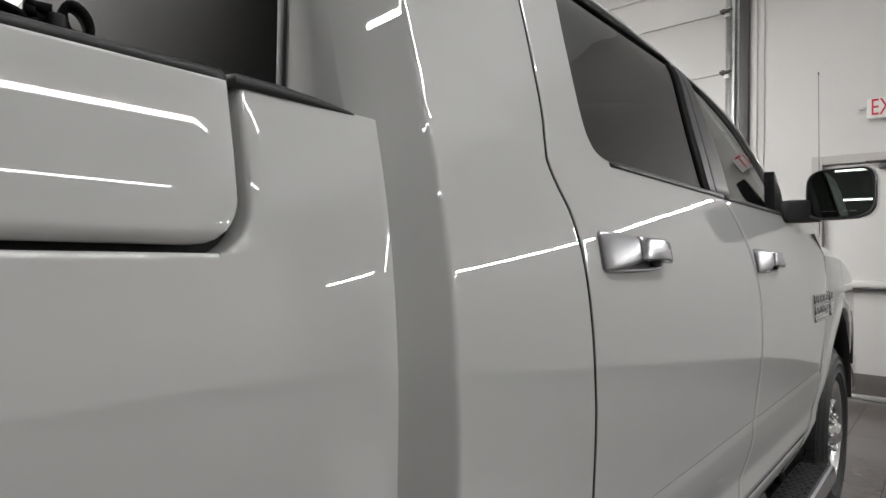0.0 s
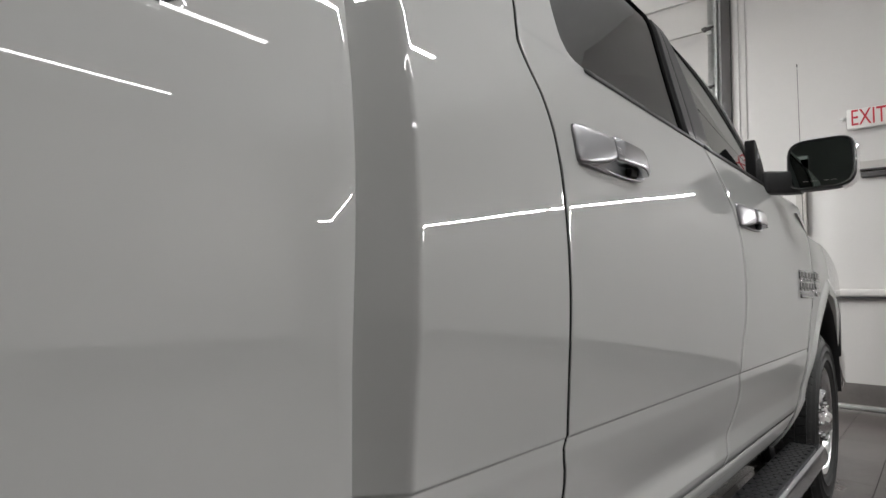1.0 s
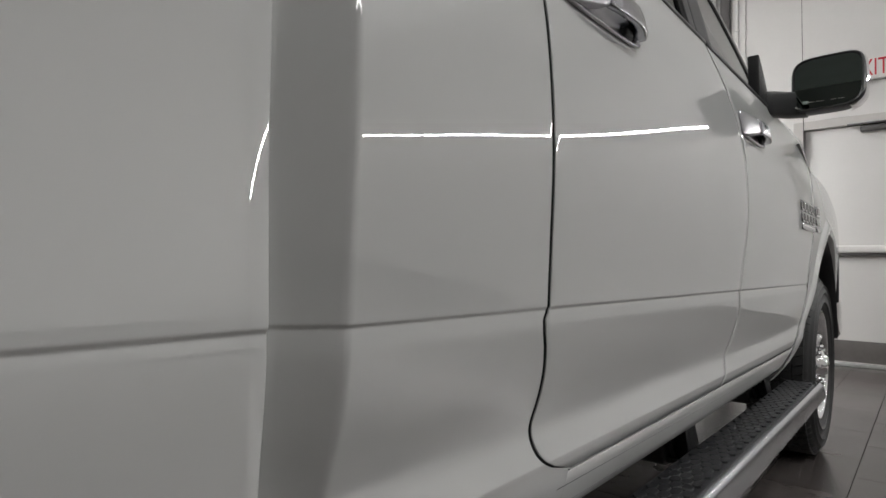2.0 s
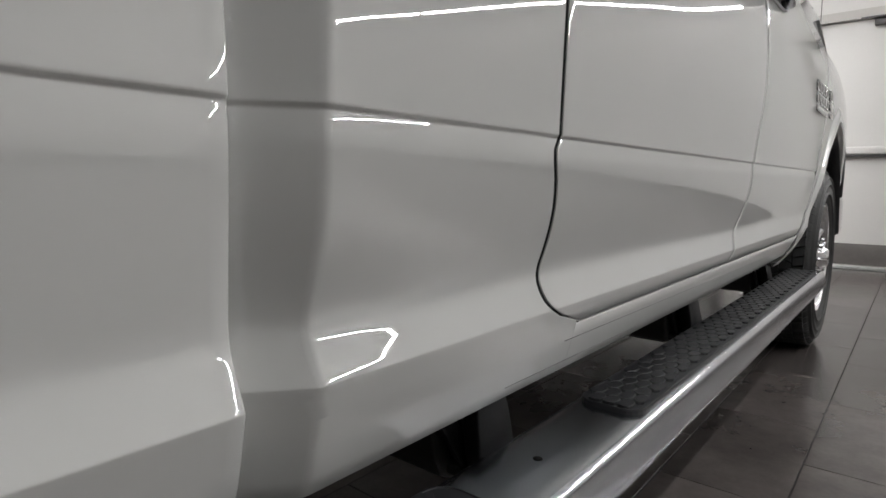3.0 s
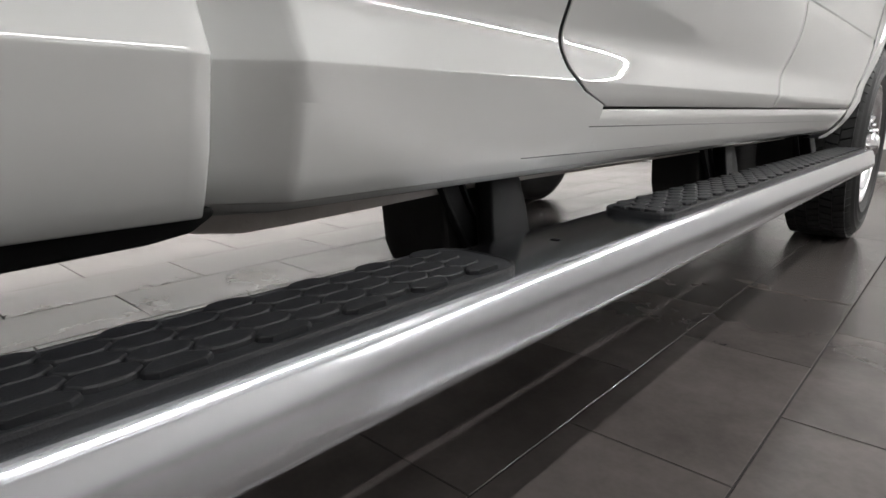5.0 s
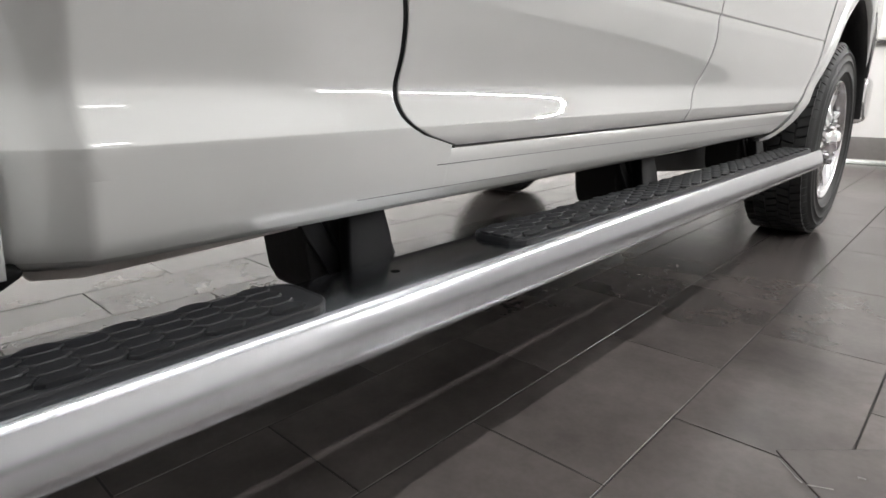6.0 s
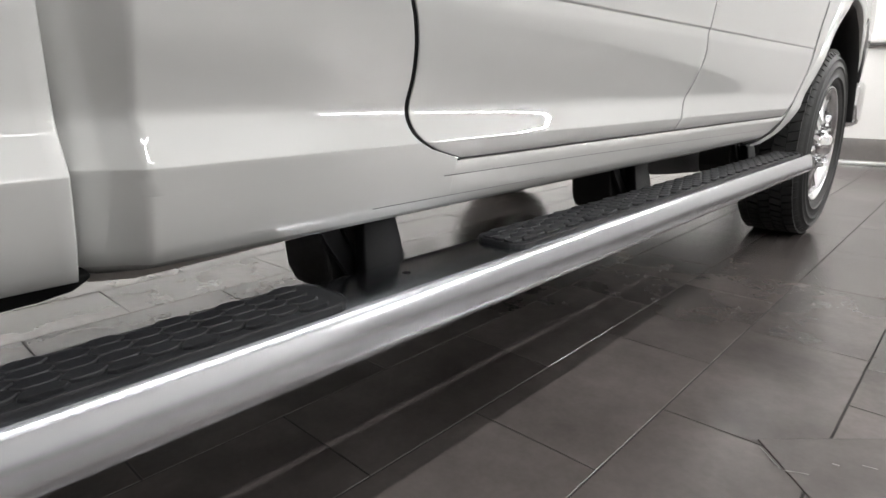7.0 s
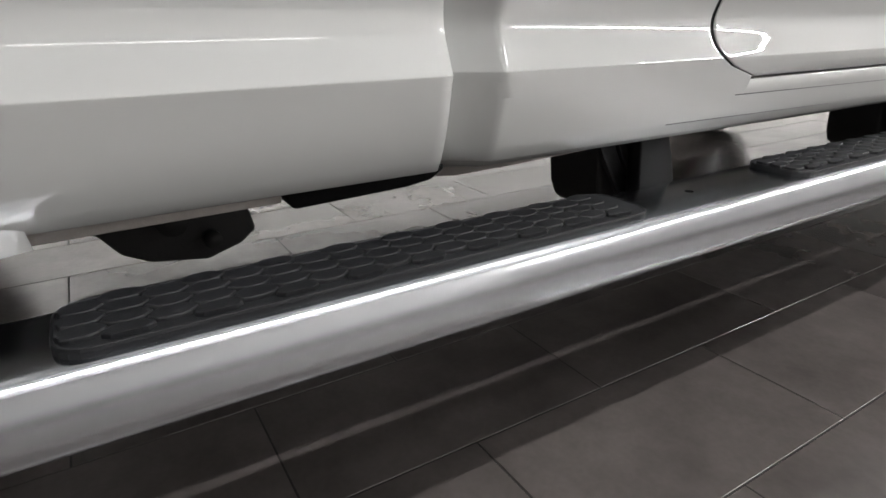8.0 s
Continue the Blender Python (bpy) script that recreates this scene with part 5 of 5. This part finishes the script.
def step_tube():
    """A bar with a flat top, a crisp outer shoulder and a full rounded flank."""
    half = [(-0.048, 0.033), (-0.02, 0.0333), (0.02, 0.0333), (0.046, 0.033), (0.053, 0.0318), (0.0572, 0.0285), (0.0598, 0.0240), (0.0633, 0.0140), (0.0662, 0.0030), (0.0684, -0.0080), (0.0697, -0.0170), (0.0694, -0.0225), (0.0668, -0.0270), (0.0610, -0.0310), (0.050, -0.0345), (0.036, -0.0362), (0.016, -0.0368),
            (-0.012, -0.0368), (-0.034, -0.0350), (-0.052, -0.0300), (-0.064, -0.0210), (-0.0705, -0.0090), (-0.0715, 0.004), (-0.0690, 0.0160), (-0.0640, 0.0250), (-0.0570, 0.0310)]
    ring, n = [], len(half)
    for i in range(n):
        a, b, c, d = (np.array(half[(i + j) % n]) for j in (-1, 0, 1, 2))
        ring += [tuple(b + 0.5 * u * (c - a + u * (2 * a - 5 * b + 4 * c - d + u * (3 * b - a - 3 * c + d)))) for u in (0, 0.25, 0.5, 0.75)]
    half, n = ring, len(ring)
    bm = bmesh.new()
    rows = []
    for y, k in ((STEP_Y0, 0.02), (STEP_Y0 + 0.004, 0.9), (STEP_Y0 + 0.015, 1.0), *[(STEP_Y0 + 0.02 + (STEP_Y1 - STEP_Y0 - 0.04) * j / 40, 1.0) for j in range(41)], (STEP_Y1 - 0.015, 1.0), (STEP_Y1 - 0.004, 0.92), (STEP_Y1, 0.02)):
        rows.append([bm.verts.new((x * k, y, STEP_Z + z * k)) for x, z in half])
    for p, q in zip(rows, rows[1:]):
        for i in range(n):
            bm.faces.new((p[i], p[(i + 1) % n], q[(i + 1) % n], q[i]))
    bm.faces.new(rows[0][::-1]), bm.faces.new(rows[-1])
    bmesh.ops.recalc_face_normals(bm, faces=bm.faces)
    return bm


def step_pad(y0, y1):
    """A rubber tread with raised hexagons on a rimmed base."""
    bm = bmesh.new()
    x0, x1, zt = -0.052, 0.046, STEP_Z + 0.040
    out = []
    r = 0.028
    for cx, cy, a0 in ((x1 - r, y1 - r, 0), (x0 + r, y1 - r, 90), (x0 + r, y0 + r, 180), (x1 - r, y0 + r, 270)):
        for k in range(6):
            a = radians(a0 + 18 * k)
            out.append((cx + r * math.cos(a), cy + r * math.sin(a)))
    rings = [[bm.verts.new((cx + (x - cx) * s, cyy + (y - cyy) * sy, z)) for (x, y) in out for cx, cyy in [((x0 + x1) / 2, (y0 + y1) / 2)]] for s, sy, z in
             ((1.0, 1.0, zt - 0.014), (1.0, 1.0, zt - 0.0015), (0.985, 1 - 0.0015 / (y1 - y0), zt + 0.0008), (0.96, 1 - 0.003 / (y1 - y0), zt + 0.0014), (0.93, 1 - 0.005 / (y1 - y0), zt + 0.0012), (0.92, 1 - 0.006 / (y1 - y0), zt + 0.0002))]
    n = len(out)
    for p, q in zip(rings, rings[1:]):
        for i in range(n):
            bm.faces.new((p[i], p[(i + 1) % n], q[(i + 1) % n], q[i]))
    bm.faces.new(rings[-1])
    bmesh.ops.recalc_face_normals(bm, faces=bm.faces)
    verts, faces = [], []
    w, h = 0.0226, 0.0437
    tips = [(0, -0.5 * h), (0.5 * w, -0.25 * h), (0.5 * w, 0.25 * h), (0, 0.5 * h), (-0.5 * w, 0.25 * h), (-0.5 * w, -0.25 * h)]
    shape = [(p[0] * 0.8 + q[0] * 0.2, p[1] * 0.8 + q[1] * 0.2) for i, p in enumerate(tips) for q in (tips[i - 1], tips[(i + 1) % 6])]
    j, y = 0, y0 + 0.020
    while y < y1 - 0.016:
        for i in range(-3, 4):
            x = (x0 + x1) / 2 + (i + 0.5 * (j % 2)) * w
            if not (x0 + 0.004 < x < x1 - 0.008):
                continue
            b = len(verts)
            for s, z in ((0.975, zt), (0.95, zt + 0.0030), (0.89, zt + 0.0042), (0.78, zt + 0.0045)):
                verts += [(min(max(x + a * s, x0 + 0.0025), x1 - 0.0075), min(max(y + c * s, y0 + 0.005), y1 - 0.005), z) for a, c in shape]
            faces += [tuple(range(b + 36, b + 48))] + [(b + 12 * r + k, b + 12 * r + (k + 1) % 12, b + 12 * r + 12 + (k + 1) % 12, b + 12 * r + 12 + k) for r in (0, 1, 2) for k in range(12)]
        y += 0.75 * h
        j += 1
    vs = [bm.verts.new(v) for v in verts]
    for f in faces:
        bm.faces.new([vs[i] for i in f])
    bmesh.ops.recalc_face_normals(bm, faces=bm.faces)
    return bm


def slab(bm, left, right, inward, bevel=0.003):
    """A folded plate: its outer face runs between the two edge lines, its back lies inward."""
    v = Vector(inward)
    front = [[bm.verts.new(p) for p in left], [bm.verts.new(p) for p in right]]
    back = [[bm.verts.new(Vector(p) + v) for p in left], [bm.verts.new(Vector(p) + v) for p in right]]
    n, fs = len(left), []
    for i in range(n - 1):
        fs.append(bm.faces.new((front[0][i], front[1][i], front[1][i + 1], front[0][i + 1])))
        fs.append(bm.faces.new((back[0][i], back[0][i + 1], back[1][i + 1], back[1][i])))
        fs.append(bm.faces.new((front[0][i], front[0][i + 1], back[0][i + 1], back[0][i])))
        fs.append(bm.faces.new((front[1][i], back[1][i], back[1][i + 1], front[1][i + 1])))
    fs.append(bm.faces.new((front[0][0], back[0][0], back[1][0], front[1][0])))
    fs.append(bm.faces.new((front[0][-1], front[1][-1], back[1][-1], back[0][-1])))
    bmesh.ops.recalc_face_normals(bm, faces=fs)
    bmesh.ops.bevel(bm, geom=list({e for f in fs for e in f.edges}), offset=bevel, segments=2, affect="EDGES", profile=0.5)
    return bm


def step_bracket(y, w):
    """Folded black bracket: a slanting outer plate with a deep return, its foot on the bar, and a gusset on its forward side."""
    bm = bmesh.new()
    k = w / 0.031
    slab(bm, [(-0.103, y - 0.015 * k, 0.503), (-0.100, y - 0.023 * k, 0.496), (-0.090, y - 0.032 * k, 0.458), (-0.079, y - 0.041 * k, 0.418), (-0.072, y - 0.041 * k, 0.398)],
         [(-0.105, y + 0.034 * k, 0.503), (-0.102, y + 0.042 * k, 0.496), (-0.092, y + 0.045 * k, 0.458), (-0.084, y + 0.044 * k, 0.422), (-0.076, y + 0.036 * k, 0.398)], (-0.030, 0.004, -0.004), 0.004)
    slab(bm, [(-0.106, y + 0.040 * k, 0.474), (-0.092, y + 0.042 * k, 0.420)], [(-0.112, y + 0.046 * k, 0.470), (-0.112, y + 0.072 * k, 0.420)], (-0.006, -0.008, 0), 0.002)
    return bm


def step_mount(y, w, reach):
    """The bolted mount behind the bracket: a deep cheek with a rounded lower corner."""
    bm = bmesh.new()
    prism(bm, [(y + reach, 0.512), (y + reach, 0.372), (y - w, 0.366), (y - w * 1.7, 0.378), (y - w * 2.1, 0.405), (y - w * 2.25, 0.45), (y - w * 2.25, 0.512)], -0.25, -0.135, 0.006)
    return bm


def step_strut(y, w):
    """A channel-shaped strut that slants down to the bar behind the bracket."""
    k = w / 0.031
    bm = slab(bmesh.new(), [(-0.128, y - 0.090 * k, 0.500), (-0.125, y - 0.076 * k, 0.468), (-0.118, y - 0.032 * k, 0.392)], [(-0.128, y - 0.056 * k, 0.500), (-0.125, y - 0.040 * k, 0.466), (-0.118, y + 0.004 * k, 0.392)], (-0.006, 0, 0), 0.0015)
    for a in (-0.078, -0.040):
        slab(bm, [(-0.122, y + (a - 0.014) * k, 0.500), (-0.119, y + a * k, 0.468), (-0.112, y + (a + 0.044) * k, 0.392)], [(-0.122, y + (a - 0.009) * k, 0.500), (-0.119, y + (a + 0.005) * k, 0.468), (-0.112, y + (a + 0.049) * k, 0.392)], (-0.010, 0, 0), 0.0012)
    return bm


step_near = part("side_step", step_tube(), POLISHED, truck, "polished stainless side step bar")
part("step_pad", step_pad(-0.868, -0.243), PADRUB, step_near, "black rubber tread with raised hexagons", smooth=False)
part("step_pad", step_pad(0.080, 1.86), PADRUB, step_near, "black rubber tread with raised hexagons", smooth=False)
for by, bw, br in ((-0.087, 0.031, 0.05), (0.805, 0.036, 0.14), (1.715, 0.036, 0.18)):
    part("step_bracket", step_bracket(by, bw), STEEL_BLACK, step_near, "black steel step bracket")
    part("step_mount", step_mount(by, bw, br), UNDER, step_near, "black step mount under the sill", smooth=False)
    part("strut", step_strut(by, bw), STEEL_BLACK, step_near, "slanting black strut", smooth=False)
    part("saddle", new_box(-0.14, -0.055, by - bw * 1.3, by + bw * 1.2, 0.378, 0.392, bevel=0.003), UNDER, step_near, "black saddle on the bar", smooth=False)
bm = bmesh.new()
rod(bm, (-0.002, -0.117, STEP_Z + 0.030), (-0.002, -0.117, STEP_Z + 0.0337), 0.0060, 16)
part("hole_plug", bm, SEALBLACK, step_near, "small black hole plug")
part("side_step", mirrored(step_tube()), POLISHED, truck, "polished stainless side step bar")


def ratchet_strap():
    """A short black webbing strap heaped on the bed rail."""
    t = tagged(new("ratchet_strap"), "black webbing strap heaped on the bed rail cap", "strap")

    def band(points, w=0.012, th=0.0035):
        bm = bmesh.new()
        rows = []
        pts = [Vector(q) for q in points]
        for i, q in enumerate(pts):
            d = (pts[min(i + 1, len(pts) - 1)] - pts[max(i - 1, 0)]).normalized()
            side = d.cross(Vector((1, 0, 0.15))).normalized() * th
            out = Vector((1, 0, 0.15)).normalized() * w
            rows.append([bm.verts.new(q + side * a + out * b) for a, b in ((-1, -1), (1, -1), (1, 1), (-1, 1))])
        for p, q in zip(rows, rows[1:]):
            for k in range(4):
                bm.faces.new((p[k], p[(k + 1) % 4], q[(k + 1) % 4], q[k]))
        bm.faces.new(rows[0][::-1]), bm.faces.new(rows[-1])
        bmesh.ops.recalc_face_normals(bm, faces=bm.faces)
        return bm

    x, y, z = -0.125, -0.79, 1.4475
    turns = [2 * math.pi * k / 20 for k in range(21)]
    loop = [(x + 0.004 * math.sin(a), y + 0.0085 * math.sin(a) + 0.004 * math.cos(a), z + 0.0185 - 0.0145 * math.cos(a)) for a in turns]
    heap = [(x - 0.01 + 0.005 * math.sin(2.3 * k), y - 0.026 + 0.009 * math.cos(1.1 * k), z + 0.004 + 0.0018 * k) for k in range(15)]
    tail = [(x + 0.005 * math.sin(k), y - 0.034 - 0.0036 * k, z + 0.003 + 0.016 * math.sin(math.pi * k / 11)) for k in range(12)]
    part("webbing_loop", band(loop, 0.006, 0.003), SEALBLACK, t)
    part("webbing_heap", band(heap, 0.008, 0.004), SEALBLACK, t)
    part("webbing_tail", band(tail, 0.008, 0.0025), SEALBLACK, t)
    part("buckle", new_box(x - 0.012, x + 0.012, y - 0.022, y - 0.008, z - 0.003, z + 0.022, bevel=0.004), STEEL_BLACK, t, "black steel ratchet buckle")


ratchet_strap()


# ---- floor ----
def floor_plate():
    """A flush square plate let into the tiles, turned by 45 degrees."""
    cx, cy, s = 0.311, 0.536, 0.62
    a = radians(-47)
    m = Matrix.Translation((cx, cy, 0)) @ Matrix.Rotation(a, 4, "Z")
    bm = bmesh.new()
    box(bm, 0.006, s, 0.006, s, -0.012, 0.0030, 0.002, m=m)
    return bm


def tiles():
    tagged(part("floor", new_box(X0, X1, Y0, WALL_Y, -0.15, -0.0016), GROUT, smooth=False), "dark grey porcelain tile floor in running bond", "floor", kind="structure")
    base = bpy.data.objects["floor"]
    L, Wd, g = 0.5865, 0.2945, 0.0036
    mesh = bpy.data.meshes.new("tile")
    bm = new_box(g / 2, Wd - g / 2, g / 2, L - g / 2, -0.010, 0.0, bevel=0.0008, seg=1)
    bm.to_mesh(mesh), bm.free()
    mesh.materials.append(TILE)
    far_v, far_f = [], []
    i0, i1 = math.floor((X0 - 0.132) / Wd), math.ceil((X1 - 0.132) / Wd)
    for i in range(i0, i1):
        x = 0.132 + i * Wd
        off = 0.520 if i % 2 == 0 else 0.229
        j0, j1 = math.floor((Y0 - off) / L), math.ceil((WALL_Y - off) / L)
        for j in range(j0, j1):
            y = off + j * L
            xa, xb, ya, yb = max(x, X0) + g / 2, min(x + Wd, X1) - g / 2, max(y, Y0) + g / 2, min(y + L, WALL_Y) - g / 2
            if xb - xa < 0.01 or yb - ya < 0.01:
                continue
            if -2.0 < x < 1.6 and -1.2 < y < 3.9 and x + Wd < X1 and y + L < WALL_Y:
                ob = new("tile", mesh)
                ob.location = (x, y, random.uniform(-0.0004, 0.0004))
                ob.parent = base
            else:
                b = len(far_v)
                far_v += [(xa, ya, 0), (xb, ya, 0), (xb, yb, 0), (xa, yb, 0), (xa, ya, -0.01), (xb, ya, -0.01), (xb, yb, -0.01), (xa, yb, -0.01)]
                far_f += [(b, b + 1, b + 2, b + 3), (b, b + 4, b + 5, b + 1), (b + 1, b + 5, b + 6, b + 2), (b + 2, b + 6, b + 7, b + 3), (b + 3, b + 7, b + 4, b)]
    tagged(from_data("far_tiles", far_v, far_f, TILE, base, smooth=False), kind="stuff")


tiles()
plate = tagged(part("floor_plate", floor_plate(), TILE, smooth=False), "flush square tiled access plate in the floor", "floor plate", kind="structure")
for cx, cy, length, width, turn in ((0.404, 0.468, 0.040, 0.0035, 25), (0.452, 0.5435, 0.012, 0.004, 10), (0.500, 0.5770, 0.024, 0.003, 12), (0.352, 0.487, 0.060, 0.0018, -47), (0.372, 0.466, 0.018, 0.003, -40)):
    at = Matrix.Translation((cx, cy, 0)) @ Matrix.Rotation(radians(turn), 4, "Z")
    part("scuff", new_box(-length / 2, length / 2, -width / 2, width / 2, 0.0028, 0.0034, m=at), SCUFF, plate, "pale scuff mark", smooth=False)
